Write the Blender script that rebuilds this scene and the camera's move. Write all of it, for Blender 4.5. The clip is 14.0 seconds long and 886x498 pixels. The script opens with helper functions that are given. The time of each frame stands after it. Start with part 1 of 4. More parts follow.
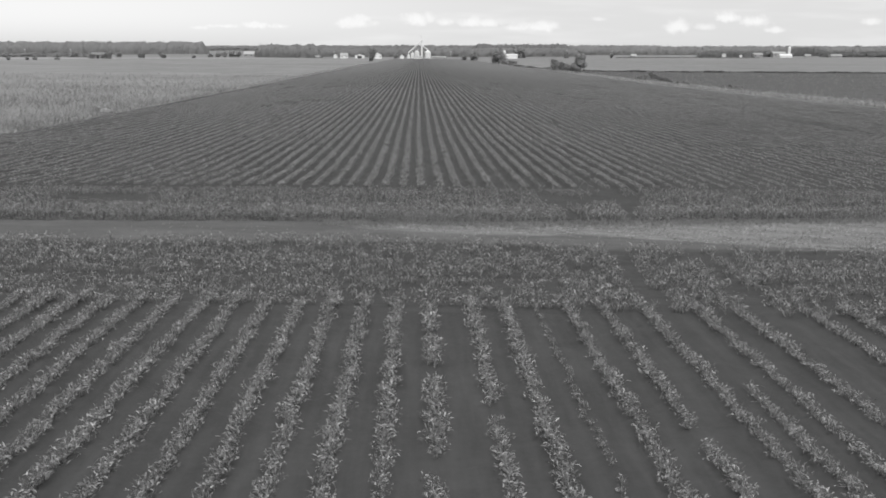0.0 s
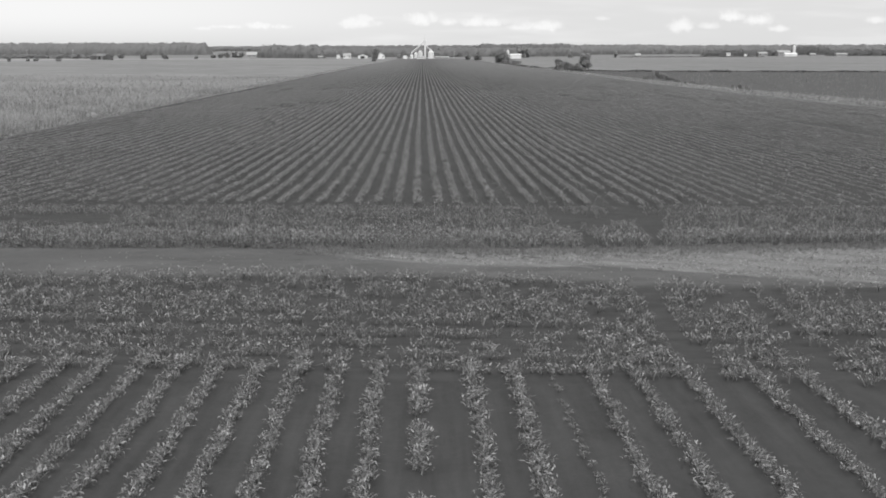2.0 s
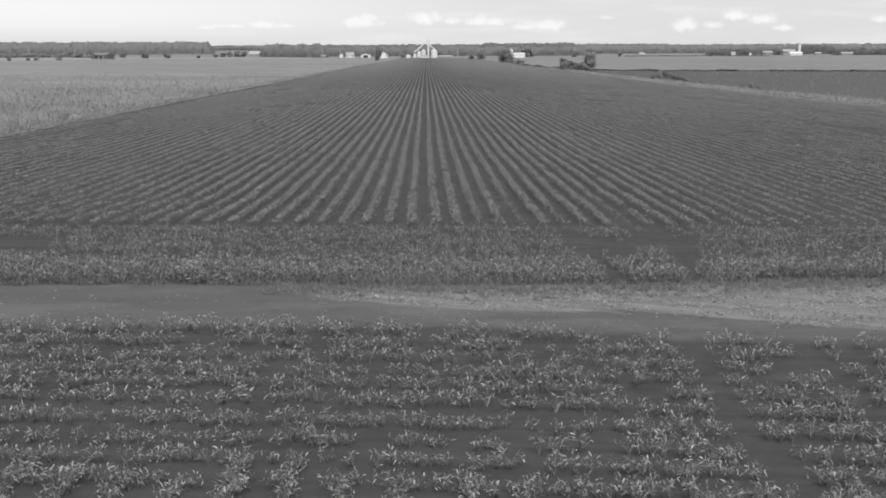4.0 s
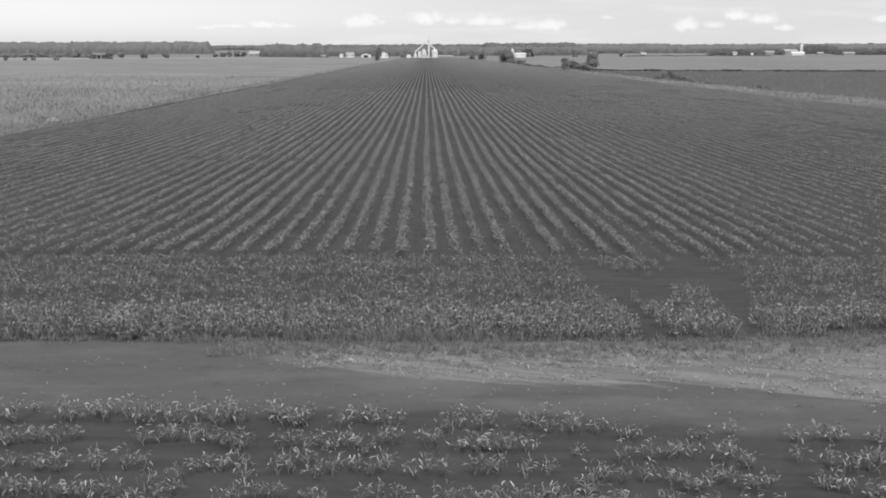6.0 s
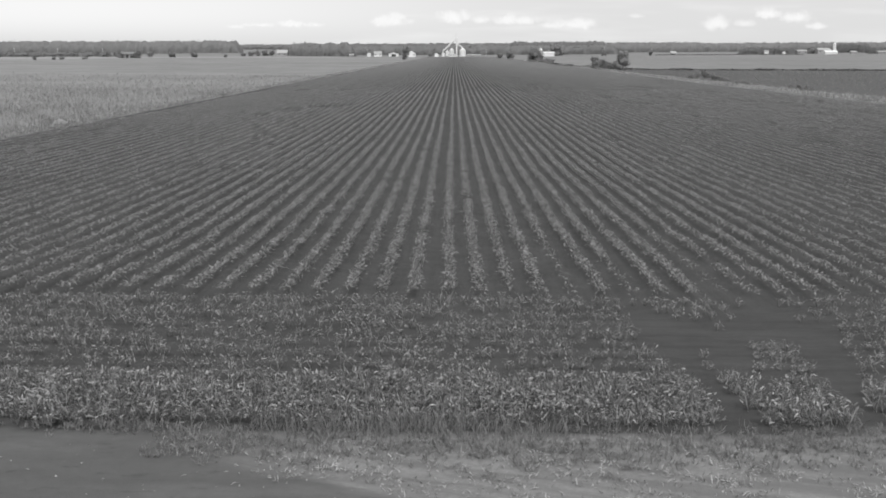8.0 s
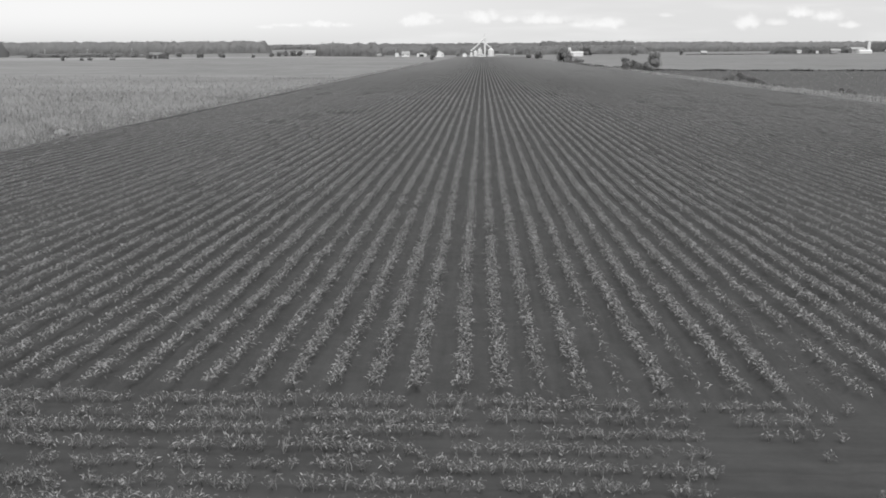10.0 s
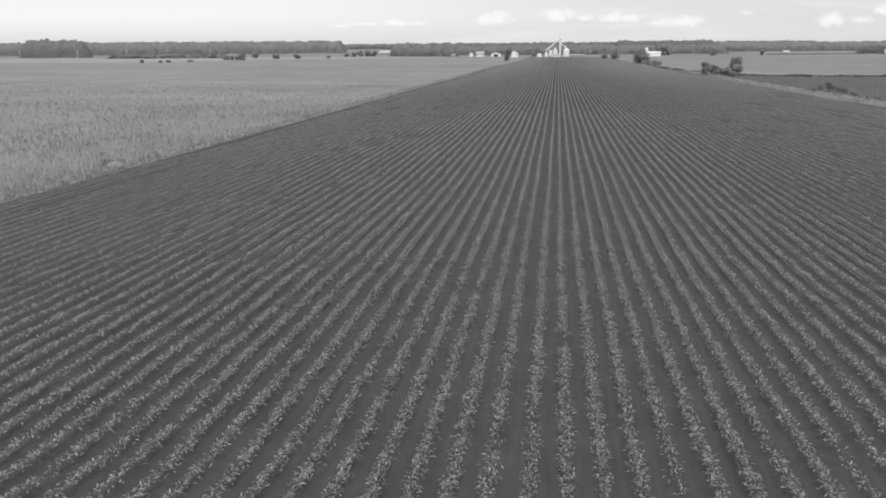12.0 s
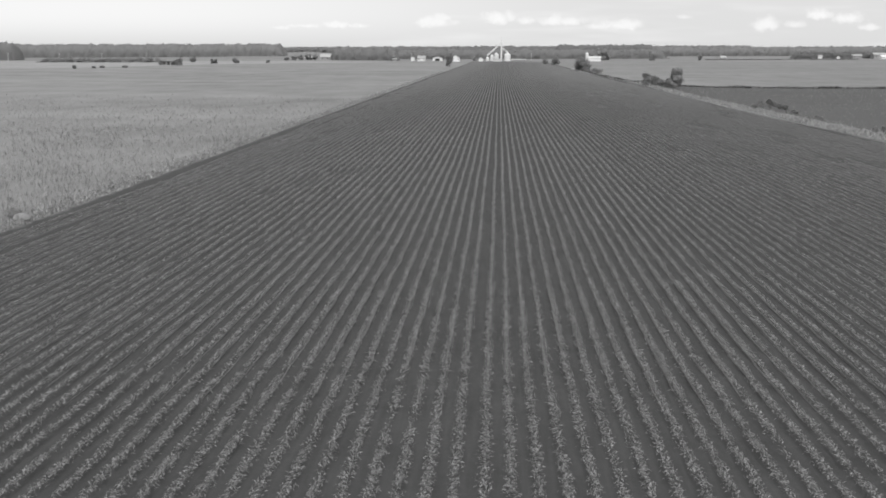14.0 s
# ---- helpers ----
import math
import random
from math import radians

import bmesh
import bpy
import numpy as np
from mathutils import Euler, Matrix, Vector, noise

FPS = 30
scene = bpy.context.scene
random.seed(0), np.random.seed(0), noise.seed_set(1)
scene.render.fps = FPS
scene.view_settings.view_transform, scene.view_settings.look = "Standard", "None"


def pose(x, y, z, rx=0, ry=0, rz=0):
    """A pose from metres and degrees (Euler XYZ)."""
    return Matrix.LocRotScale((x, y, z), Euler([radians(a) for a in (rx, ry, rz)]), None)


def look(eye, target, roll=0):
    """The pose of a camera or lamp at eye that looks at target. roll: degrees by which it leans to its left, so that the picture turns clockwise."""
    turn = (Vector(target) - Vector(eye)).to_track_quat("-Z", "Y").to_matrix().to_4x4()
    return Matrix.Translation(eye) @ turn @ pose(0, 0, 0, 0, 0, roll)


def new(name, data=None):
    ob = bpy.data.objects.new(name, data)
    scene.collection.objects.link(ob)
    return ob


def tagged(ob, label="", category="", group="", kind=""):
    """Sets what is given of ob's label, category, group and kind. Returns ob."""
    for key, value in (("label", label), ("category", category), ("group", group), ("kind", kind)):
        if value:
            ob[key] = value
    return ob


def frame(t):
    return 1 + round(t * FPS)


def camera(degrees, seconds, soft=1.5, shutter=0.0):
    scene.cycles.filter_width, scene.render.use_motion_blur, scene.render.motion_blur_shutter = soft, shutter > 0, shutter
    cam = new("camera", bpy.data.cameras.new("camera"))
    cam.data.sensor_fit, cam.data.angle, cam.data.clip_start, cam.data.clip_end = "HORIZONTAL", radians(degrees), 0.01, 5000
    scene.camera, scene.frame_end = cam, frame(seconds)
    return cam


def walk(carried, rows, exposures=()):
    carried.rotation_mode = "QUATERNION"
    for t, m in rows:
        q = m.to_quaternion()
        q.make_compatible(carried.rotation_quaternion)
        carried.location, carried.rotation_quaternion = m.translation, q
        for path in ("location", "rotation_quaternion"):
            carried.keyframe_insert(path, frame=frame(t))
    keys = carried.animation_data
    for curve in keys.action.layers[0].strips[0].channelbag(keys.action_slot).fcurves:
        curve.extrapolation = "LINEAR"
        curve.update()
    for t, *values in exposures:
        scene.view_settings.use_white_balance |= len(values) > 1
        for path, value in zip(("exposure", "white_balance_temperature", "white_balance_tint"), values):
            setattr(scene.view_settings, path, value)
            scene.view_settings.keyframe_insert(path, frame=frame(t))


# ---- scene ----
cam = camera(47.6, 14.0, soft=1.8)
PATH = [
    (0, (0.289, 1.431, 5.395), (0.339, 3.399, 5.039), 0.5),
    (0.5, (0.35, 2.155, 5.412), (0.398, 4.122, 5.057), 0.4),
    (1, (0.421, 3.329, 5.466), (0.467, 5.297, 5.112), 0.4),
    (1.5, (0.503, 4.532, 5.506), (0.547, 6.5, 5.151), 0.4),
    (2, (0.597, 6.043, 5.532), (0.639, 8.01, 5.176), 0.3),
    (2.5, (0.674, 7.293, 5.534), (0.714, 9.26, 5.178), 0.3),
    (3, (0.768, 8.751, 5.546), (0.806, 10.718, 5.189), 0.3),
    (5.5, (1.074, 15.235, 5.549), (1.108, 17.203, 5.191), 0.3),
    (6, (1.151, 16.701, 5.574), (1.185, 18.669, 5.216), 0.3),
    (6.5, (1.213, 17.875, 5.573), (1.241, 19.843, 5.215), 0.3),
    (7, (1.294, 19.428, 5.595), (1.298, 21.395, 5.235), 0.3),
    (7.5, (1.328, 20.585, 5.61), (1.319, 22.552, 5.25), 0.3),
    (10, (1.613, 27.851, 6.132), (1.538, 29.817, 5.771), 0.2),
    (10.5, (1.626, 29.055, 6.579), (1.54, 31.02, 6.217), 0.2),
    (11, (1.624, 30.66, 7.235), (1.533, 32.625, 6.873), 0.2),
    (11.5, (1.629, 31.89, 7.775), (1.502, 33.852, 7.412), 0.3),
    (12, (1.58, 33.638, 8.536), (1.362, 35.592, 8.171), 0.2),
    (12.5, (1.494, 34.901, 9.192), (1.266, 36.855, 8.826), 0.2),
    (13, (1.436, 36.427, 10.122), (1.271, 38.387, 9.758), 0.3),
    (13.5, (1.398, 37.622, 10.764), (1.265, 39.584, 10.401), 0.3),
    (14, (1.406, 39.083, 11.524), (1.301, 41.047, 11.163), 0.4),
]
walk(cam, [(t, look(eye, target, roll)) for t, eye, target, roll in PATH])

# ---- light ----
SUN = Vector((0.08, -0.60, 0.77)).normalized()
world = bpy.data.worlds.new("sky")
scene.world = world
world.use_nodes = True
wn, wl = world.node_tree.nodes, world.node_tree.links
sky = wn.new("ShaderNodeTexSky")
sky.sky_type = "NISHITA"
sky.sun_disc = False
sky.sun_elevation = math.asin(SUN.z)
sky.sun_rotation = math.atan2(SUN.x, SUN.y)
sky.dust_density = 1.0
grey = wn.new("ShaderNodeRGBToBW")
veil = wn.new("ShaderNodeMix")
veil.data_type = "RGBA"
veil.inputs["Factor"].default_value = 0.75
veil.inputs["B"].default_value = (7.15, 7.15, 7.15, 1)
wl.new(sky.outputs[0], grey.inputs[0])
wl.new(grey.outputs[0], veil.inputs["A"])
wl.new(veil.outputs["Result"], wn["Background"].inputs["Color"])
wn["Background"].inputs["Strength"].default_value = 0.11

sun_data = bpy.data.lights.new("sun", "SUN")
sun_data.energy, sun_data.angle = 2.5, radians(11)
sun = new("sun", sun_data)
sun.matrix_world = look((0, 0, 60), (-SUN.x, -SUN.y, 60 - SUN.z))


# ---- materials ----
class Nodes:
    """A short way to write a node material."""

    def __init__(self, name):
        self.mat = bpy.data.materials.new(name)
        self.mat.use_nodes = True
        self.tree = self.mat.node_tree
        self.bsdf = self.tree.nodes["Principled BSDF"]

    def add(self, kind):
        return self.tree.nodes.new(kind)

    def put(self, socket, value):
        if isinstance(value, bpy.types.NodeSocket):
            self.tree.links.new(value, socket)
        elif value is not None:
            if isinstance(value, (int, float)) and socket.type in ("RGBA",):
                value = (value, value, value, 1)
            socket.default_value = value

    def math(self, op, a, b=None, c=None, clamp=False):
        node = self.add("ShaderNodeMath")
        node.operation, node.use_clamp = op, clamp
        for i, v in enumerate((a, b, c)):
            self.put(node.inputs[i], v)
        return node.outputs[0]

    def mix(self, f, a, b):
        node = self.add("ShaderNodeMix")
        node.data_type = "FLOAT"
        self.put(node.inputs[0], f)
        self.put(node.inputs[2], a)
        self.put(node.inputs[3], b)
        return node.outputs[0]

    def noise(self, scale, detail=3, vector=None, rough=0.55):
        node = self.add("ShaderNodeTexNoise")
        node.inputs["Scale"].default_value = scale
        node.inputs["Detail"].default_value = detail
        node.inputs["Roughness"].default_value = rough
        self.put(node.inputs["Vector"], vector if vector is not None else self.place())
        return node.outputs["Fac"]

    def place(self):
        if not hasattr(self, "geo"):
            self.geo = self.add("ShaderNodeNewGeometry")
        return self.geo.outputs["Position"]

    def stretch(self, sx, sy, sz):
        node = self.add("ShaderNodeVectorMath")
        node.operation = "MULTIPLY"
        self.put(node.inputs[0], self.place())
        node.inputs[1].default_value = (sx, sy, sz)
        return node.outputs[0]

    def xyz(self):
        node = self.add("ShaderNodeSeparateXYZ")
        self.put(node.inputs[0], self.place())
        return node.outputs

    def span(self, v, a, b):
        node = self.add("ShaderNodeMapRange")
        node.interpolation_type = "SMOOTHSTEP"
        self.put(node.inputs[0], v)
        self.put(node.inputs[1], a)
        self.put(node.inputs[2], b)
        return node.outputs[0]

    def bump(self, height, strength, distance=0.02):
        node = self.add("ShaderNodeBump")
        node.inputs["Strength"].default_value = strength
        node.inputs["Distance"].default_value = distance
        self.put(node.inputs["Height"], height)
        self.put(self.bsdf.inputs["Normal"], node.outputs[0])

    def done(self, base, rough=0.8, spec=0.3, metal=0.0, thin=0.0):
        self.put(self.bsdf.inputs["Base Color"], base)
        self.put(self.bsdf.inputs["Roughness"], rough)
        self.bsdf.inputs["Specular IOR Level"].default_value = spec
        self.bsdf.inputs["Metallic"].default_value = metal
        if thin:
            sheer = self.add("ShaderNodeBsdfTranslucent")
            self.put(sheer.inputs[0], base)
            both = self.add("ShaderNodeMixShader")
            both.inputs[0].default_value = thin
            self.tree.links.new(self.bsdf.outputs[0], both.inputs[1])
            self.tree.links.new(sheer.outputs[0], both.inputs[2])
            self.tree.links.new(both.outputs[0], self.tree.nodes["Material Output"].inputs[0])
        return self.mat


def leaf_material(name, low, high, rough=0.45, spec=0.4, thin=0.25, patch=0.25, skew=1.0):
    n = Nodes(name)
    n.place()
    lot = n.geo.outputs["Random Per Island"]
    v = n.mix(n.math("POWER", lot, skew), low, high)
    v = n.math("MULTIPLY", v, n.math("ADD", 1 - patch / 2, n.math("MULTIPLY", n.noise(0.35, 2), patch)))
    v = n.math("MULTIPLY", v, n.math("ADD", 0.88, n.math("MULTIPLY", n.noise(45, 2), 0.24)))
    return n.done(v, rough, spec, 0, thin)


def plain_material(name, value, rough=0.7, spec=0.3, metal=0.0, scale=1.0, stain=0.3):
    n = Nodes(name)
    v = n.math("MULTIPLY", value, n.math("ADD", 1 - stain * 0.6, n.math("MULTIPLY", n.noise(scale, 4), stain)))
    v = n.math("MULTIPLY", v, n.math("ADD", 0.94, n.math("MULTIPLY", n.noise(scale * 14, 2), 0.12)))
    return n.done(v, rough, spec, metal)


def canopy_material():
    """A close canopy of small leaves on a row."""
    n = Nodes("crop_canopy_close")
    fine, mid = n.noise(13, 3, rough=0.7), n.noise(2.6, 3)
    v = n.math("MULTIPLY", 0.170, n.math("ADD", 0.30, n.math("ADD", n.math("MULTIPLY", fine, 0.9), n.math("MULTIPLY", mid, 0.5))))
    n.bump(fine, 1.0, 0.08)
    return n.done(v, 0.7, 0.25)


def ground_material():
    """Bare soil, the farm track, its dry verge and the covers of the fields around, with ragged edges between them."""
    n = Nodes("farmland")
    x, y, _ = n.xyz()
    wob = n.math("MULTIPLY", n.math("SUBTRACT", n.noise(0.8, 4), 0.5), 1.4)
    wide = n.math("MULTIPLY", n.math("SUBTRACT", n.noise(0.05, 3), 0.5), 3.0)
    clod = n.noise(9, 5, rough=0.7)
    damp = n.noise(0.45, 4)
    lump = n.noise(2.4, 4, rough=0.6)
    # streaks along the rows paint light and shade of the soil ridges
    ridge_shade = n.mix(n.math("MULTIPLY", n.span(y, 23.0, 23.8), n.math("SUBTRACT", 1, n.span(y, 45.0, 45.8))), n.noise(1.0, 3, n.stretch(4.2, 0.3, 1), 0.6), n.noise(1.0, 3, n.stretch(0.3, 4.2, 1), 0.6))
    soil = n.math("MULTIPLY", SOIL, n.math("ADD", 0.02, n.math("ADD", n.math("MULTIPLY", ridge_shade, 0.76), n.math("ADD", n.math("MULTIPLY", clod, 0.42), n.math("ADD", n.math("MULTIPLY", damp, 0.46), n.math("MULTIPLY", lump, 0.34))))))
    # the track: packed dirt with faint wheel streaks along x
    streak = n.noise(1.0, 4, n.stretch(0.4, 2.0, 1))
    scuff = n.span(n.noise(3.2, 5, n.stretch(0.55, 1.5, 1), 0.7), 0.56, 0.72)
    worn = n.span(n.noise(0.6, 4, n.stretch(0.45, 1.2, 1), 0.6), 0.48, 0.68)
    fleck = n.span(n.noise(26, 2, n.stretch(0.5, 1.6, 1), 0.6), 0.70, 0.78)
    track = n.math("MULTIPLY", TRACK, n.math("ADD", 0.56, n.math("ADD", n.math("MULTIPLY", streak, 0.3), n.math("ADD", n.math("MULTIPLY", n.noise(5, 5, rough=0.75), 0.34), n.math("ADD", n.math("MULTIPLY", worn, 0.22), n.math("MULTIPLY", fleck, 0.5))))))
    track = n.math("MULTIPLY", track, n.math("SUBTRACT", 1.08, n.math("MULTIPLY", scuff, 0.34)))
    straw = n.noise(16, 4, n.stretch(0.7, 1.6, 1), 0.75)
    comb = n.add("ShaderNodeCombineXYZ")
    n.put(comb.inputs[0], n.math("MULTIPLY", x, 0.35))
    n.put(comb.inputs[1], n.math("MULTIPLY", n.math("ADD", y, n.math("MULTIPLY", x, 0.33)), 3.2))
    hatch = n.span(n.noise(1.0, 3, comb.outputs[0], 0.6), 0.35, 0.65)
    straw = n.math("MULTIPLY", straw, n.math("ADD", 0.35, n.math("MULTIPLY", hatch, 1.1)))
    dry = n.math("MULTIPLY", DRY, n.math("ADD", 0.5, n.math("ADD", n.math("MULTIPLY", straw, 0.62), n.math("MULTIPLY", streak, 0.35))))
    yw = n.math("ADD", y, n.math("MULTIPLY", wob, 0.5))
    xw0 = n.math("ADD", x, wob)
    yu = n.math("SUBTRACT", yw, n.math("MULTIPLY", 0.12, n.math("MAXIMUM", 0.0, n.math("SUBTRACT", n.math("MINIMUM", x, 20.0), 6.0))))
    def rise(start, length, slope):
        return n.math("MULTIPLY", slope, n.math("MINIMUM", length, n.math("MAXIMUM", 0.0, n.math("SUBTRACT", x, start))))
    on_track = n.math("MULTIPLY", n.span(n.math("ADD", yw, rise(2.0, 5.0, 0.25)), 32.2, 33.0), n.math("SUBTRACT", 1, n.span(yu, 36.4, 36.9)))
    v = n.mix(on_track, soil, track)
    # the dry verge thins out down the track in long streaks that wheels have drawn through it
    slant = n.math("ADD", y, n.math("MULTIPLY", x, 0.30))
    sweep = n.add("ShaderNodeCombineXYZ")
    n.put(sweep.inputs[0], n.math("MULTIPLY", x, 0.16))
    n.put(sweep.inputs[1], n.math("MULTIPLY", slant, 1.5))
    drawn = n.math("SUBTRACT", n.noise(1.0, 4, sweep.outputs[0], 0.6), 0.5)
    low_edge = n.math("ADD", n.math("ADD", y, rise(-3.2, 2.5, 0.38)), n.math("ADD", n.math("ADD", rise(-0.7, 1.8, 0.55), rise(5.0, 2.0, 0.2)), n.math("ADD", rise(7.0, 2.0, 0.45), rise(9.0, 6.0, 0.18))))
    low_edge = n.math("ADD", n.math("ADD", low_edge, n.math("MULTIPLY", drawn, n.math("ADD", 0.3, n.math("MULTIPLY", n.span(x, 1.5, 4.0), 2.4)))), n.math("MULTIPLY", wob, 0.16))
    thick = n.math("MULTIPLY", n.span(low_edge, 35.75, 36.15), n.math("ADD", 0.42, n.math("ADD", n.math("MULTIPLY", drawn, 0.5), n.math("MULTIPLY", n.noise(7, 4, rough=0.7), 0.95))), clamp=True)
    on_dry = n.math("MULTIPLY", thick, n.math("MULTIPLY", n.span(xw0, -3.4, 0.2), n.math("MULTIPLY", n.span(n.math("ADD", y, rise(7.0, 8.0, 0.25)), 32.3, 33.0), n.math("SUBTRACT", 1, n.span(yu, 36.3, 37.0)))))
    v = n.mix(on_dry, v, dry)
    # grain field, grass bank, dark crop and pale crop, far land
    bands = n.noise(0.03, 4, n.stretch(0.30, 1.0, 1))
    blades = n.noise(1.6, 4, n.stretch(1.2, 0.35, 1), 0.7)
    plots = n.noise(0.10, 4, n.stretch(1.0, 0.45, 1), 0.6)
    grain = n.math("MULTIPLY", GRAIN, n.math("ADD", 0.10, n.math("ADD", n.math("MULTIPLY", bands, 0.75), n.math("ADD", n.math("MULTIPLY", plots, 0.64), n.math("MULTIPLY", blades, 0.40)))))
    xw = n.math("ADD", x, wob)
    v = n.mix(n.math("SUBTRACT", 1, n.span(xw, -31.9, -31.2)), v, grain)
    reach = n.math("ADD", n.math("MULTIPLY", n.math("MAXIMUM", 0.0, n.math("ADD", x, 275.0)), 4.3), n.math("ADD", 630.0, n.math("MULTIPLY", wide, 6.0)))
    # a wheel line that runs through the grain
    along = n.math("SUBTRACT", n.math("ADD", x, 159.6), n.math("MULTIPLY", y, 0.057))
    wheel = n.math("MULTIPLY", n.math("SUBTRACT", 1, n.span(n.math("ABSOLUTE", n.math("ADD", along, wob)), 0.5, 1.3)), n.math("MULTIPLY", n.span(y, 380.0, 520.0), n.math("SUBTRACT", 1, n.span(y, 850.0, 950.0))))
    v = n.mix(wheel, v, n.math("MULTIPLY", grain, 0.72))
    strip = n.math("MULTIPLY", n.span(n.math("SUBTRACT", y, reach), 0.0, 8.0), n.math("SUBTRACT", 1, n.span(x, -120.0, -100.0)))
    v = n.mix(strip, v, n.math("MULTIPLY", grain, 1.3))
    dark = n.math("MULTIPLY", 0.100, n.math("ADD", 0.65, n.math("ADD", n.math("MULTIPLY", bands, 0.3), n.math("MULTIPLY", blades, 0.4))))
    v = n.mix(n.span(xw, 56.0, 57.0), v, dark)
    bend = n.math("MULTIPLY", 0.05, n.math("MINIMUM", 60.0, n.math("MAXIMUM", 0.0, n.math("SUBTRACT", y, 200.0))))
    back = n.math("MULTIPLY", 0.05, n.math("MINIMUM", 50.0, n.math("MAXIMUM", 0.0, n.math("SUBTRACT", y, 330.0))))
    fore = n.math("MULTIPLY", 0.13, n.math("MAXIMUM", 0.0, n.math("SUBTRACT", 170.0, y)))
    xb = n.math("SUBTRACT", n.math("SUBTRACT", n.math("ADD", xw, bend), back), fore)
    bank = n.math("MULTIPLY", n.math("MULTIPLY", n.span(xb, 54.4, 55.6), n.math("SUBTRACT", 1, n.span(xb, 58.2, 60.0))), n.math("SUBTRACT", 1, n.span(y, 380.0, 440.0)))
    v = n.mix(bank, v, n.math("MULTIPLY", grain, 0.86))
    pale = n.math("MULTIPLY", n.span(xw, 53.5, 55.5), n.span(n.math("ADD", y, wide), 412.0, 416.0))
    v = n.mix(pale, v, n.math("MULTIPLY", grain, 0.95))
    v = n.mix(n.span(n.math("ADD", y, wide), 1256.0, 1262.0), v, n.math("MULTIPLY", grain, 0.97))
    n.bump(n.math("ADD", n.math("MULTIPLY", n.noise(30, 4, rough=0.7), 0.6), n.math("ADD", clod, n.math("MULTIPLY", n.noise(2.2, 4), 1.2))), 0.45, 0.05)
    return n.done(v, 0.92, 0.15)


SOIL, TRACK, DRY, GRAIN = 0.064, 0.113, 0.212, 0.228
M_GROUND = ground_material()
M_LEAF = leaf_material("crop_leaf", 0.135, 0.56, 0.5, 0.35, 0.3, skew=2.0)
M_CANOPY = leaf_material("crop_canopy", 0.13, 0.47, 0.6, 0.3, 0.28, skew=1.7)
M_BODY = canopy_material()
M_STRAW = leaf_material("dry_grass", 0.25, 0.58, 0.7, 0.25, 0.3, skew=1.8)
M_GRAIN = leaf_material("ripe_grain", 0.21, 0.44, 0.7, 0.2, 0.3)
M_WEED = leaf_material("verge_weed", 0.17, 0.32, 0.6, 0.3, 0.35)
M_STALK = leaf_material("grain_weed", 0.13, 0.25, 0.7, 0.2, 0.3)
M_TREE = leaf_material("tree_leaf", 0.24, 0.40, 0.6, 0.3, 0.4)
# darker leaf of hedges and of belts with less haze put into their colour
M_GROVE = leaf_material("dark_less_hazed_leaf", 0.15, 0.21, 0.8, 0.1, 0.1)
M_COPSE = leaf_material("farm_tree_leaf", 0.10, 0.15, 0.8, 0.1, 0.1)
# woodland leaf, its colour lightened to paint distance haze
M_WOODS = leaf_material("woodland_leaf", 0.175, 0.235, 0.8, 0.1, 0.1)
M_BARK = plain_material("bark", 0.12, 0.9, 0.2, scale=6)
M_WHITE = plain_material("white_paint", 0.80, 0.5, 0.4, scale=0.5, stain=0.15)
M_STEEL = plain_material("galvanised_steel", 0.78, 0.5, 0.5, 0.1, scale=0.8, stain=0.2)
M_ROOF = plain_material("roof_metal", 0.42, 0.5, 0.4, 0.1, scale=0.5)
M_DARK = plain_material("opening_shade", 0.05, 0.6, 0.3)
M_POLE = plain_material("weathered_pole", 0.45, 0.8, 0.2, scale=3)
M_STONE = plain_material("field_stone", 0.25, 0.85, 0.2, scale=4, stain=0.5)
M_WALL = plain_material("grey_siding", 0.33, 0.7, 0.3, scale=0.6)


# ---- tools for meshes ----
RNG = np.random.default_rng(7)


def mesh_of(name, verts, faces, material, smooth=False):
    """A mesh from an (n, 3) array of places and an (m, k) array of corners."""
    verts, faces = np.asarray(verts, np.float32), np.asarray(faces, np.int32)
    me = bpy.data.meshes.new(name)
    me.vertices.add(len(verts))
    me.vertices.foreach_set("co", verts.ravel())
    me.loops.add(faces.size)
    me.loops.foreach_set("vertex_index", faces.ravel())
    me.polygons.add(len(faces))
    me.polygons.foreach_set("loop_start", np.arange(0, faces.size, faces.shape[1], dtype=np.int32))
    if smooth:
        me.polygons.foreach_set("use_smooth", np.ones(len(faces), bool))
    me.materials.append(material)
    me.update(calc_edges=True)
    return me


def part(name, bm, material, parent=None, label="", smooth=False):
    """Links a bmesh as one mesh object, under a thing or a part if one is given."""
    me = bpy.data.meshes.new(name)
    for f in bm.faces:
        f.smooth = smooth
    bm.to_mesh(me)
    bm.free()
    me.materials.append(material)
    ob = new(name, me)
    ob.parent = parent
    return tagged(ob, label)


def thing(name, place, label, category, group="", turn=0.0):
    ob = new(name)
    ob.matrix_basis = pose(*place, 0, 0, turn)
    return tagged(ob, label, category, group)


def box(bm, x0, x1, y0, y1, z0, z1, bevel=0.0):
    made = bmesh.ops.create_cube(bm, size=1, matrix=Matrix.LocRotScale(((x0 + x1) / 2, (y0 + y1) / 2, (z0 + z1) / 2), None, (x1 - x0, y1 - y0, z1 - z0)))
    if bevel:
        edges = list({e for v in made["verts"] for e in v.link_edges})
        bmesh.ops.bevel(bm, geom=edges, offset=bevel, segments=1, affect="EDGES")
    return bm


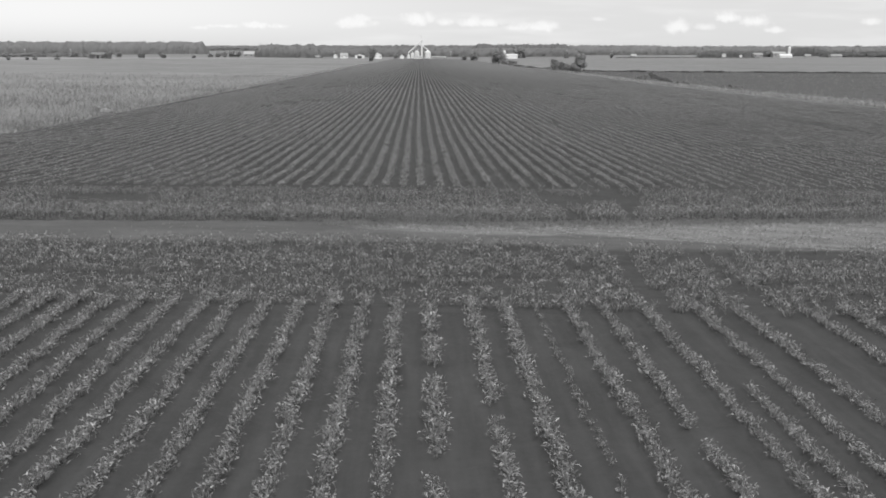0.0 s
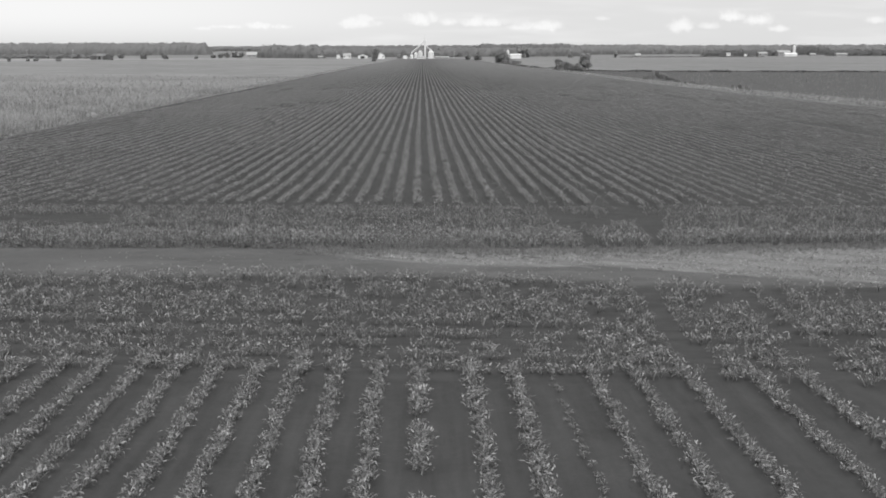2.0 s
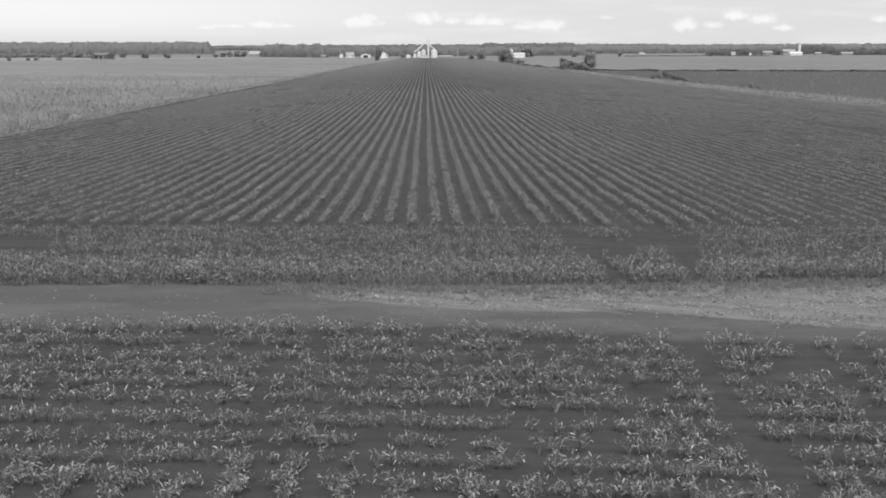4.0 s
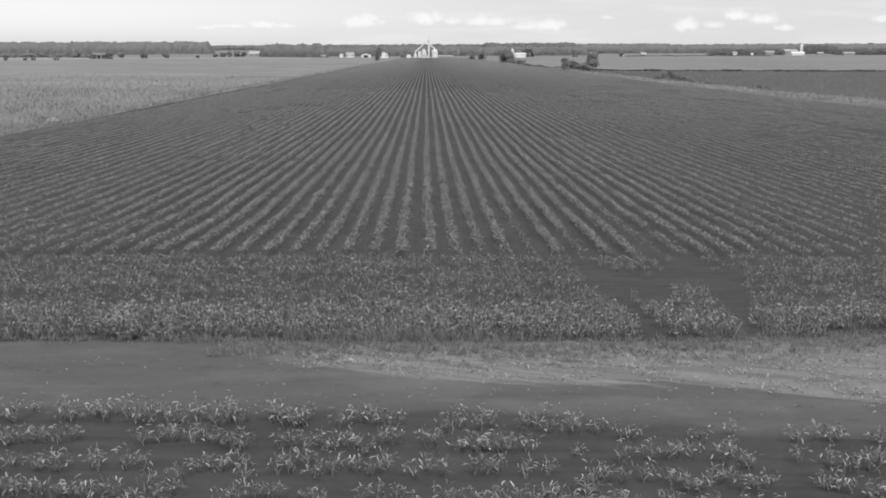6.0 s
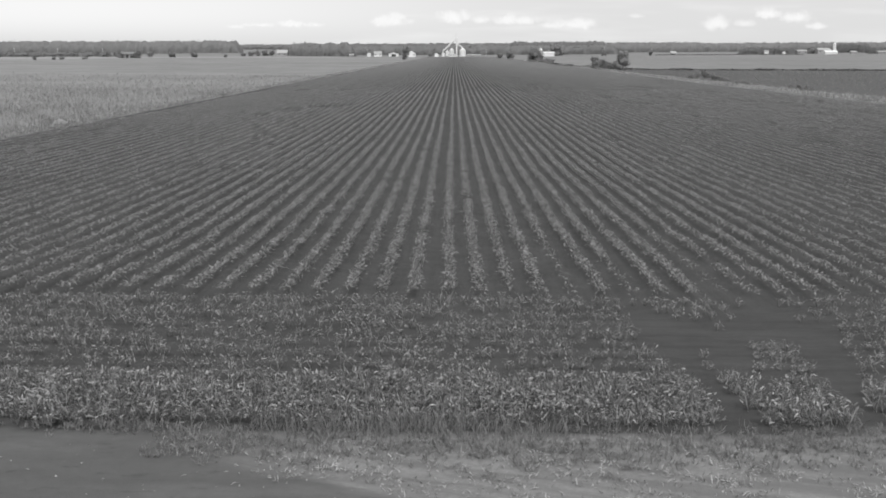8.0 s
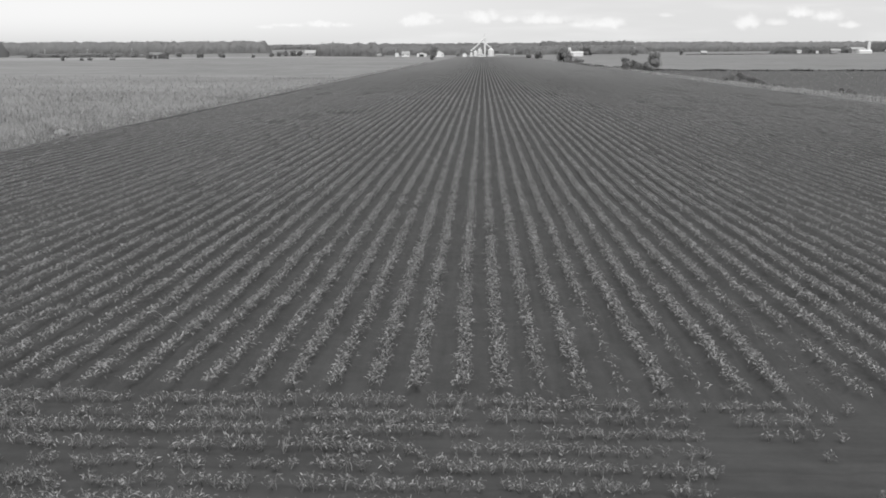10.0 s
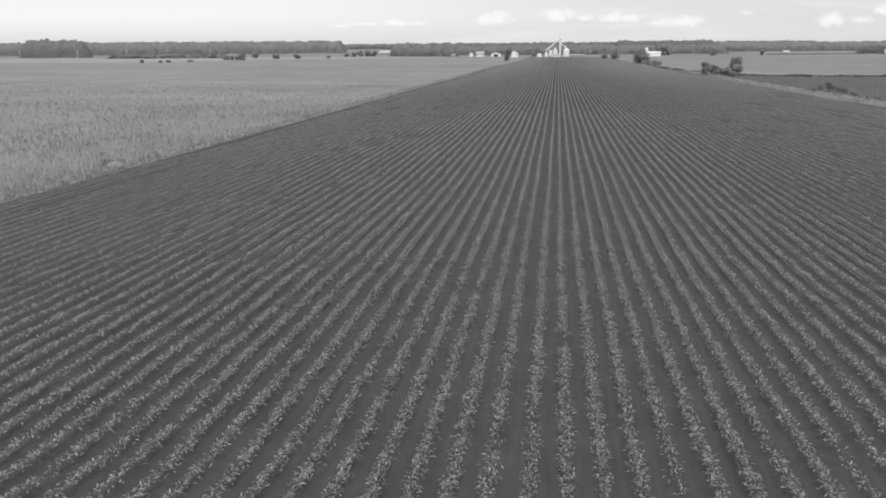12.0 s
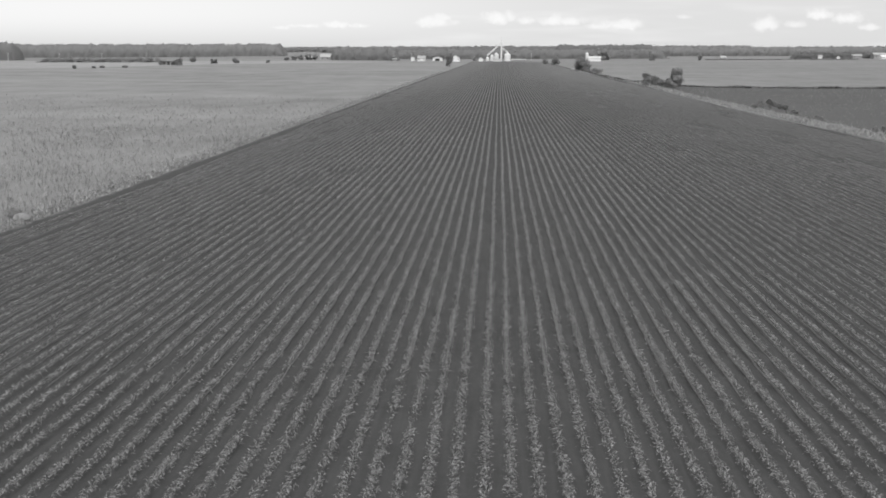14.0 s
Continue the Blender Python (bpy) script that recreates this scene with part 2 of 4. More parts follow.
def tube(bm, a, b, r0, r1, sides=8, caps=True):
    a, b = Vector(a), Vector(b)
    turn = (b - a).to_track_quat("Z", "Y").to_matrix().to_4x4()
    bmesh.ops.create_cone(bm, cap_ends=caps, segments=sides, radius1=r0, radius2=r1, depth=(b - a).length, matrix=Matrix.Translation((a + b) / 2) @ turn)
    return bm


def terrain(x, y):
    """The land: level near the track, then rising gently to the far farms."""
    s = np.maximum(0.0, np.asarray(y, float) - 75.0)
    s = s * s / (s + 12.0)
    far = np.minimum(s, 1700.0)
    side = 0.0026 * np.minimum(s, 1000.0) * np.clip((-130.0 - np.asarray(x, float)) / 110.0, 0.0, 1.0) * (1 - 0.5 * np.clip((np.asarray(y, float) - 950.0) / 300.0, 0.0, 1.0))
    return side + far * (0.0129 + 0.0000066 * np.clip(x, -900.0, 900.0)) + 0.010 * np.clip(np.asarray(y, float) - 1230.0, 0.0, 700.0) + 9.0 * np.exp(-((np.asarray(x, float) + 370.0) / 75.0) ** 2 - ((np.asarray(y, float) - 2000.0) / 230.0) ** 2)


def joined(sets):
    count, vs, fs = 0, [], []
    for v, f in sets:
        vs.append(v)
        fs.append(f + count)
        count += len(v)
    return np.concatenate(vs), np.concatenate(fs)


def unit(v):
    return v / np.maximum(np.linalg.norm(v, axis=1, keepdims=True), 1e-6)


def leaves(base, way, length, width, bends=1, droop=0.25, fold=0.18, tilt=0.45):
    """Many folded, drooping leaves: corners and faces. bends 1: one folded blade each; 2: a longer, bowed one."""
    n = len(base)
    up = np.array([0, 0, 1.0])
    side = unit(np.cross(way, up + RNG.normal(0, tilt, (n, 3))))
    face = np.cross(side, way)
    l, w = length[:, None], width[:, None] / 2
    fall = up * l * droop
    if bends == 1:
        mid = base + way * l * 0.5 + face * l * fold
        v = np.stack([base, mid + side * w, base + way * l - fall, mid - side * w], 1)
        f = np.arange(n)[:, None] * 4 + np.array([[0, 1, 2, 3]])
        return v.reshape(-1, 3), f
    a = base + way * l * 0.35 + face * l * 0.10
    b = base + way * l * 0.72 - fall * 0.35
    v = np.stack([base, a + side * w, a - side * w, b + side * w * 0.8, b - side * w * 0.8, base + way * l * 0.98 - fall * 1.2], 1)
    tri = np.array([[0, 1, 2], [2, 1, 3], [2, 3, 4], [4, 3, 5]])
    f = (np.arange(n)[:, None, None] * 6 + tri[None]).reshape(-1, 3)
    return v.reshape(-1, 3), f


def ways(n, low, high):
    """Random directions, at low to high degrees above the level."""
    az, el = RNG.uniform(0, 2 * math.pi, n), np.radians(RNG.uniform(low, high, n))
    return np.stack([np.cos(az) * np.cos(el), np.sin(az) * np.cos(el), np.sin(el)], 1)


def vigour(a, b, step=1.1, low=0.42, high=1.25):
    """How well a row grows along its length, as a function of the way along it."""
    knots = np.arange(a - step, b + 2 * step, step)
    level = RNG.uniform(low, high, len(knots))
    thin = RNG.random(len(knots)) < 0.035
    level[thin] *= 0.25
    return lambda s: np.interp(s, knots, level)


# ---- ground ----
def lines(dense0, dense1, step, end0, end1, grow):
    mid = list(np.arange(dense0, dense1 + 1e-6, step))
    up, down, d = [], [], step
    p = mid[-1]
    while p < end1:
        d *= grow
        p += d
        up.append(min(p, end1))
    p, d = mid[0], step
    while p > end0:
        d *= grow
        p -= d
        down.append(max(p, end0))
    return np.array(down[::-1] + mid + up)


# the plan of the rows: two passes of the planter meet at a wider gap in either field
NEAR_ROWS = [0.55 - 0.737 * k for k in range(16, -1, -1)] + [1.51, 2.26, 2.97, 3.68, 4.47, 5.41, 5.95, 6.62, 7.52, 8.25, 9.07, 10.0, 10.75, 11.5, 12.25]
NEAR_HEAD = [24.0, 24.8, 25.55, 26.4, 27.4, 28.25, 29.0, 29.87, 30.87, 31.8, 32.4]
FAR_HEAD = [37.15 + 0.74 * k for k in range(12)]
FAR_ROWS = [0.40 + 0.75 * k if k < 1 else 0.54 + 0.75 * k for k in range(-40, 76)]


def swing(x):
    """How far the rows of the near headland bend towards the near field."""
    return -0.04 * x - 0.07 * np.maximum(0.0, np.asarray(x, float) - 1.0)


def drift(y):
    """How far the planter swerved along the far field."""
    y = np.asarray(y, float)
    w = np.clip((y - 50) / 25, 0, 1)
    return w * (0.008 * np.sin(y * 0.31) + 0.02 * np.sin(y * 0.127 + 1.0) + 0.006 * np.sin(y * 0.66 + 2.0))


def row_line(x, y):
    """The x of a far row along its length."""
    y = np.asarray(y, float)
    if x < 1:
        return x + (x - 0.4) * 0.05 * np.clip((53 - y) / 7, 0, 1) - 0.0025 * np.clip(y - 47, 0, 40) + drift(y)
    return x - 0.1 * np.clip((y - 47) / 9, 0, 1) + drift(y)


gx, gy = lines(-15, 16, 0.18, -3200, 3200, 1.12), lines(9, 60, 0.18, -3000, 4900, 1.09)
X, Y = np.meshgrid(gx, gy)
Z = terrain(X, Y)
near = (np.abs(X) < 60) & (Y > 0) & (Y < 140)
for k in range(4):
    q = RNG.uniform(0.7, 3.2, 2) * (1 + 0.8 * k)
    Z = Z + np.where(near, 0.014 / (1 + 0.5 * k) * np.sin(X * q[0] + 2 * np.sin(Y * 0.9 + k)) * np.sin(Y * q[1] + 1.7 * np.sin(X * 1.1 + 2 * k)), 0)


def nearest(p, rows):
    rows = np.sort(np.array(rows))
    k = np.clip(np.searchsorted(rows, p), 1, len(rows) - 1)
    return np.minimum(np.abs(p - rows[k - 1]), np.abs(p - rows[k]))


# the soil stands a little higher along each row than between two of them
inside = (X > -15) & (X < 16)
gap = np.where(Y < 23.4, nearest(X, NEAR_ROWS), np.where(Y < 32.8, nearest(Y - swing(X), NEAR_HEAD), np.where(Y < 36.8, 0.0, np.where(Y < 45.2, nearest(Y, FAR_HEAD), nearest(X - drift(Y), FAR_ROWS)))))
Z -= np.where(inside & (Y > 9) & (Y < 60), 0.055 * (1 - np.exp(-(gap / 0.2) ** 2)), 0)
clods = RNG.normal(0, 1, X.shape)
clods = clods + 0.6 * np.roll(clods, 1, 0) + 0.6 * np.roll(clods, 1, 1)
Z += np.where(inside & (Y > 9) & (Y < 60), 0.0045 * clods, 0)
# wheel ruts along the track, and those of a tractor that crossed both headlands
for rut in (33.4, 35.2):
    Z -= np.where(np.abs(X) < 60, 0.05 * np.exp(-((Y - rut - 0.15 * np.sin(X * 0.4)) / 0.28) ** 2), 0)
nx, ny = len(gx), len(gy)
i = (np.arange(ny - 1)[:, None] * nx + np.arange(nx - 1)[None]).ravel()
ground = new("ground", mesh_of("ground", np.stack([X, Y, Z], 2).reshape(-1, 3), np.stack([i, i + 1, i + nx + 1, i + nx], 1), M_GROUND, True))
tagged(ground, "dark bare soil crossed by a packed dirt farm track", "ground", kind="structure")


# ---- crop plants of the near field and of both headlands ----
def crop_plant_mesh(count, tall, spread, low=0.45, long=1.0):
    """A bushy plant: small pointed leaves in all directions over a few stems."""
    r = np.sqrt(RNG.random(count)) * spread
    az = RNG.uniform(0, 2 * math.pi, count)
    z = tall * np.sqrt(np.maximum(0.08, 1 - (r / (spread * 1.2)) ** 2)) * RNG.uniform(low, 1.0, count)
    base = np.stack([np.cos(az) * r, np.sin(az) * r, z], 1)
    out = ways(count, 0, 72) + np.stack([np.cos(az), np.sin(az), np.zeros(count)], 1) * 0.3
    v, f = leaves(base, unit(out), RNG.uniform(0.06, 0.125, count) * long, RNG.uniform(0.015, 0.025, count) * (0.5 + 0.5 * long), 2, 0.18)
    # stems, as thin upright blades
    s = 5
    foot = np.stack([RNG.normal(0, 0.02, s), RNG.normal(0, 0.02, s), np.full(s, -0.06)], 1)
    sv, sf = leaves(foot, unit(ways(s, 55, 85)), np.full(s, tall * 0.85), np.full(s, 0.018), 2, 0.0)
    # a leafstalk to each leaf
    root = np.stack([np.zeros(count), np.zeros(count), z * 0.55], 1)
    aside = np.stack([-np.sin(az), np.cos(az), np.zeros(count)], 1) * 0.005
    pv = np.stack([root - aside, root + aside, base + np.array([0, 0, 0.004])], 1).reshape(-1, 3)
    pf = np.arange(count * 3).reshape(-1, 3)
    return mesh_of("crop_plant", *joined([(v, f), (sv, sf), (pv, pf)]), M_LEAF)


PLANTS = [crop_plant_mesh(int(RNG.integers(23, 32)), RNG.uniform(0.16, 0.26), RNG.uniform(0.14, 0.21), 0.3) for _ in range(14)]
MID_PLANTS = [crop_plant_mesh(int(RNG.integers(24, 34)), RNG.uniform(0.30, 0.42), RNG.uniform(0.16, 0.23), 0.35, 1.3) for _ in range(12)]
HEAD_PLANTS = [crop_plant_mesh(int(RNG.integers(19, 27)), RNG.uniform(0.22, 0.30), RNG.uniform(0.13, 0.18), 0.3, 1.2) for _ in range(10)]
TALL_PLANTS = [crop_plant_mesh(int(RNG.integers(40, 54)), RNG.uniform(0.36, 0.46), RNG.uniform(0.17, 0.22), 0.15, 1.2) for _ in range(8)]


def crop_row(start, end, across, label, group, step=0.21, size=1.0, keep=None, low=0.42, kinds=PLANTS, loose=0.035, gaps=0.0, bend=None):
    """A row of separate plants along y, or along x if across, between two points of the plan."""
    (x0, y0), (x1, y1) = start, end
    row = thing("crop_row", (x0, y0, 0), label, "crop row", group)
    total = (x1 - x0) if across else (y1 - y0)
    grows = vigour(0, total, low=low)
    s = 0.0
    while s < total:
        s += step * RNG.uniform(0.8, 1.2)
        dx, dy = (s, RNG.normal(0, loose)) if across else (RNG.normal(0, loose), s)
        if bend:
            dy += float(bend(x0 + dx))
        g = grows(s) * (keep(x0 + dx, y0 + dy) if keep else 1.0)
        if g < 0.3 or RNG.random() > g * 2.2 or RNG.random() < gaps:
            continue
        kind = kinds(x0 + dx, y0 + dy) if callable(kinds) else kinds
        ob = new("crop_plant", kind[int(RNG.integers(len(kind)))])
        ob.parent = row
        k = size * (0.62 + 0.42 * min(g, 1.2)) * RNG.uniform(0.9, 1.1)
        ob.matrix_basis = Matrix.LocRotScale((dx, dy, 0), Euler((RNG.normal(0, 0.08), RNG.normal(0, 0.08), RNG.uniform(0, 6.28))), (k, k, k * RNG.uniform(0.9, 1.1)))
    return row


def near_field(x, y):
    """Where the near rows stand: two of them stop short, one is broken."""
    if (abs(x - 5.95) < 0.2 and y > 17.8) or (abs(x - 8.25) < 0.2 and y > 17.0) or (abs(x - 9.07) < 0.2 and y < 16.5):
        return 0.0
    if abs(x - 0.55) < 0.2 and (17.9 < y < 19.0 or 20.6 < y < 21.2):
        return 0.3
    if abs(x - 2.97) < 0.2:
        return 1.0 if 16.6 < y < 17.8 else 0.42
    return 1.0


for x in NEAR_ROWS:
    poor = abs(x - 2.97) < 0.2
    crop_row((x, 9.0), (x, 24.1 + float(swing(x)) + RNG.uniform(-0.3, 0.6)), False, "row of stunted sparse crop seedlings on bare soil" if poor else "row of low leafy green crop plants on bare soil", "rows of the near field", step=0.30 if poor else 0.175, size=0.55 if poor else 0.85 if x > 3.5 else 0.93, keep=near_field, low=0.45)


def near_headland(x, y):
    """Two wheel lanes run through the stand, which thins out towards the track."""
    thick = 0.95 if x < 3.5 else 0.82 if x < 8 else 0.78
    if y - swing(x) > 32.1:
        thick = 0.45
    if x > 3:
        lanes = (np.interp(y, [24, 26, 30, 32], [5.86, 5.80, 6.10, 6.2]), np.interp(y, [24, 26.5, 30.6, 32], [8.12, 8.22, 8.50, 8.6]))
        thick = min(thick, *[max(0.0, (abs(x - lane) - 0.10) / 0.36) for lane in lanes])
    return thick if y < np.interp(x, [-14, 2, 4, 6, 8.2, 14], [32.7, 32.5, 32.0, 31.3, 31.3, 30.8]) else 0.0


def far_lane(y):
    return (np.interp(y, [37, 38.5, 41, 43.5, 46], [5.98, 5.84, 5.76, 5.7, 5.5]), np.interp(y, [37, 38, 39.5, 41.3, 45], [8.08, 8.0, 8.35, 8.7, 8.3]))


def far_headland(x, y):
    """Two lanes curve into the field and open into bare soil behind the dense strip along the track."""
    one, two = far_lane(y)
    if y > 45.0:
        return 0.85 if abs(x - 5.6) > 0.5 and abs(x - 8.9) > 0.6 else 0.4
    if x > 9.5 and y < 37.2 + 0.05 * (x - 9.5):
        return 0.0
    if abs(x - one) < np.interp(y, [37, 39, 41, 44], [0.31, 0.33, 0.38, 0.4]) or abs(x - two) < np.interp(y, [37, 39, 41, 44], [0.34, 0.38, 0.44, 0.46]):
        return 0.0
    if one < x < two:
        if abs(x - np.interp(y, [37, 39.2], [6.5, 6.95])) < 0.06 and y < 39.6:
            return 0.0
        return 1.0 if y < 39.6 + 0.9 * (x - one) / 3 + (0.9 if x > 7 else 0) else 0.35 if y < 43.2 else 0.7
    if 3.9 < x < 4.95 and 39.3 < y < 42.0 or 4.7 < x < one and 41.9 < y < 43.6:
        return 0.62
    if 3.4 < x < one and 42.0 < y < 44.4:
        return 0.68
    if 2.0 < x < 4 and 39.3 < y < 43:
        return 0.8
    if two < x < 11.2 and 41.6 < y < 45.0:
        return 0.32 if x < 9.6 else 0.65
    if abs(x + 12.5) < 0.2 and y < 40.5:
        return 0.0
    if -14.5 < x < -10.6 and 41.0 < y < 43.6:
        return 0.0
    if y < 38.9:
        return 1.0
    # behind the dense strip the stand comes in streaks
    return 0.92 + 0.22 * math.sin(0.5 * x + 2.1 * y) + 0.2 * math.sin(1.3 * x - 3.7 * y)


def far_kinds(x, y):
    one, two = far_lane(y)
    return TALL_PLANTS if y < 38.85 or (one - 0.9 < x < two and y < 41.5) else MID_PLANTS


def head_kinds(x, y):
    return MID_PLANTS if y - swing(x) > 29.5 or x > 3 + RNG.normal(0, 1) else HEAD_PLANTS


for k, y in enumerate(NEAR_HEAD):
    crop_row((-14.0, y), (16.0, y), True, "row of leafy crop plants across the near field end", "rows of the near headland", keep=near_headland, step=0.18, low=0.6 if k < 8 else 0.75, size=(0.9, 0.9, 0.9, 0.9, 0.92, 0.95, 0.95, 0.82, 0.88, 0.95, 0.7)[k], kinds=head_kinds, loose=0.075 if k < 7 else 0.12, gaps=(0.22, 0.2, 0.22, 0.2, 0.18, 0.16, 0.2, 0.18, 0.22, 0.48, 0.75)[k], bend=swing)
for k, y in enumerate(FAR_HEAD):
    crop_row((-19.5, y), (20.5, y), True, "dense tall row of crop plants along the dirt track" if k < 3 else "row of leafy crop plants across the far field end", "rows of the far headland", keep=far_headland, step=0.185 if k < 3 else 0.215, size=0.93 if k < 3 else 0.76, low=0.8 if k < 3 else 0.55, kinds=far_kinds, loose=0.05, gaps=0.0 if k < 3 else 0.15)


# ---- rows of the far field ----
# poor spots in the crop: x, y, half width, half length
SPOTS = ((-16, 132, 1.6, 5), (-13.4, 139, 1.1, 3.5), (-18, 124, 0.9, 3), (-6, 142, 0.7, 2), (6.2, 212, 0.7, 7), (8, 257, 0.9, 9), (5, 280, 0.8, 9), (-16.7, 95, 0.7, 1), (35, 212, 1.6, 5), (29, 334, 2.5, 12), (9.2, 142, 0.7, 3), (31, 170, 1.2, 6), (44, 190, 1.6, 7), (24, 152, 0.8, 5), (48, 250, 2.0, 9), (-24, 190, 1.2, 7), (40, 128, 1.0, 3), (2.2, 63.5, 0.4, 0.8), (-6.5, 69, 0.4, 1.2), (37.8, 97, 1.0, 17), (43, 150, 0.8, 8), (46.4, 129, 0.8, 9), (33, 164, 0.8, 8), (40, 160, 0.8, 7))


SPOTS += tuple((float(RNG.uniform(9, 54)), float(y), float(RNG.uniform(0.35, 1.5)), float(RNG.uniform(2, 7) * y / 150)) for y in 95 + 330 * RNG.random(46) ** 1.3)
SPOTS += tuple((float(RNG.uniform(-29, 4)), float(y), float(RNG.uniform(0.3, 0.8)), float(RNG.uniform(1, 4) * y / 150)) for y in 70 + 330 * RNG.random(34) ** 1.3)


def growth(x, y):
    """One in a good stand, near nothing in poor spots and where a rut crosses the rows."""
    g = np.ones_like(y)
    for sx, sy, rx, ry in SPOTS:
        g *= 1 - 0.85 * np.exp(-(((x - sx) / rx) ** 2 + ((y - sy) / ry) ** 2) ** 2)
    if -12 < x < 0.5:
        g *= 1 - 0.8 * np.exp(-((y - 74.9) / 0.35) ** 2)
    return g


def ridge(x, ys, width, tall, wobble):
    """The dense growth of a row: a low, rounded ridge, uneven all over."""
    n = len(ys)
    lump = 1 + np.convolve(RNG.normal(0, wobble, n + 2), (0.3, 0.5, 0.3), "valid")
    t, w = tall * lump, width / 2 * (1 + (lump - 1) * 0.7)
    c = x + np.convolve(RNG.normal(0, 0.025, n + 2), (0.3, 0.5, 0.3), "valid")
    z = terrain(c, ys)
    cut = ((-1.0, -0.1), (-0.78, 0.72), (0, 1.0), (0.78, 0.72), (1.0, -0.1))
    m = len(cut)
    v = np.stack([np.stack([c + w * (a + RNG.normal(0, 0.13, n)), ys + RNG.normal(0, 0.06, n), z + t * (b + RNG.normal(0, wobble * 0.8 if b > 0 else 0.01, n))], 1) for a, b in cut], 1)
    j = np.arange(n - 1)[:, None, None] * m + np.array([[[k, k + m, k + m + 1, k + 1] for k in range(m - 1)]])
    return v.reshape(-1, 3), j.reshape(-1, 4)


def far_row(x):
    sets = []
    grows = vigour(40, 330, 1.1, 0.4, 1.3)
    inner = abs(x - 1) < 13
    full = float(np.interp(x, [-30, -16, -8, 11, 19], [0.6, 0.72, 1.0, 1.0, 0.38]))
    thin, until = 1.0, 64.0
    for place, share, stop in ((2.79, 0.45, 51.0), (4.29, 0.10, 55.5), (5.79, 0.12, 53.0), (8.04, 0.10, 56.5), (8.79, 0.4, 57.0)):
        if abs(x - place) < 0.3:
            thin, until = share, stop
    if x > 9.2:
        thin, until = 0.65, 58.0
    c1, c2, c3 = 88 + RNG.normal(0, 4), 130 + RNG.normal(0, 6), 190 + RNG.normal(0, 9)
    edge = x < -28
    # the outer rows stand far to the side of the walk: their near ends are thinly leaved
    bare = min(max(45.1, (abs(x) - 4) / 0.47), c3 - 20)

    def line(y):
        return row_line(x, y) + 0.012 * np.sin(y * 0.9 + x * 7) + (0.25 * np.sin(y * 0.11) + 0.3 * np.sin(y * 0.043 + 1) if edge else 0)

    for a, b, per, size, spread, high in ((45.9, c1, 96, 1.15, 0.074, 52), (c1, c2, 56, 1.2, 0.062, 28), (c2, c3, 19, 1.45, 0.062, 14)):
        for a, b, per in ((a, min(b, bare), 4), (max(a, bare), b, per)):
            n = int((b - a) * per * full)
            if n < 1:
                continue
            y = RNG.uniform(a, b, n)
            g = grows(y) * np.interp(y, [46.0, until - 5.0, until + 2.0], [thin, thin, 1.0]) * growth(x, y)
            stay = RNG.random(n) < g * 1.3
            y, g = y[stay], g[stay]
            n = len(y)
            dx = np.clip(RNG.normal(0, spread * (0.4 + 0.6 * full), n), -0.19, 0.19)
            z = (0.26 if a < 60 else 0.225) * (0.65 + 0.35 * g) * np.sqrt(np.maximum(0.05, 1 - (dx / 0.27) ** 2)) * RNG.uniform(0.72 if inner else 0.82, 1.05, n)
            base = np.stack([line(y) + dx, y, z + terrain(x + dx, y)], 1)
            out = ways(n, -8, high) + np.stack([dx * 3, np.zeros(n), np.zeros(n)], 1)
            sets.append(leaves(base, unit(out), RNG.uniform(0.08, 0.15, n) * size * (1.3 - 0.3 * full), RNG.uniform(0.020, 0.034, n) * size * (1.25 if size > 1.5 else 1), 1, 0.2, 0.14, 0.28))
    row = thing("crop_row", (0, 0, 0), "long straight row of leafy green crop plants", "crop row", "rows of the far field")
    foliage = new("foliage", mesh_of("foliage", *joined(sets), M_CANOPY))
    foliage.parent = row
    tagged(foliage, kind="stuff")
    end = 1250 if x < 51 else 440 if x < 52.4 else float(np.interp(x, [52.4, 57.0], [200.0, 140.0]))
    sets = []
    ys = np.concatenate([np.arange(74 + RNG.uniform(-3, 3), 80, 0.5), np.arange(80, 160, 0.7), np.arange(160, 261, 1.2)])
    ys = ys[ys < end]
    g = grows(ys) * growth(x, ys) * np.interp(ys, [46.0, until - 5.0, until + 2.0], [thin, thin, 1.0])
    tall = np.interp(ys, [72, 80, 105, 135, 235], [0.03, 0.08, 0.15, 0.20, 0.26]) * np.clip(0.2 + 0.85 * g, 0.08, 1.1)
    wide = np.interp(ys, [72, 80, 105, 135], [0.05, 0.09, 0.16, 0.24]) * np.clip(0.45 + 0.6 * g, 0.3, 1.05)
    if not inner:
        wide *= 0.8
    tall[0], wide[0] = 0.005, 0.02
    sets.append(ridge(line(ys), ys, wide, tall, 0.12))
    ys = np.concatenate([np.arange(259.6, min(500, end), 2.4), np.arange(500, end, 6.0)])
    if len(ys):
        sets.append(ridge(line(ys), ys, np.interp(ys, [260, 400, 560], [0.24 if inner else 0.19, 0.31, 0.42]), np.interp(ys, [260, 400], [0.235, 0.29]) * (0.35 + 0.65 * growth(x, ys)), 0.14))
    under = new("canopy", mesh_of("canopy", *joined(sets), M_BODY))
    under.parent = row
    return row


for x in FAR_ROWS:
    far_row(x)


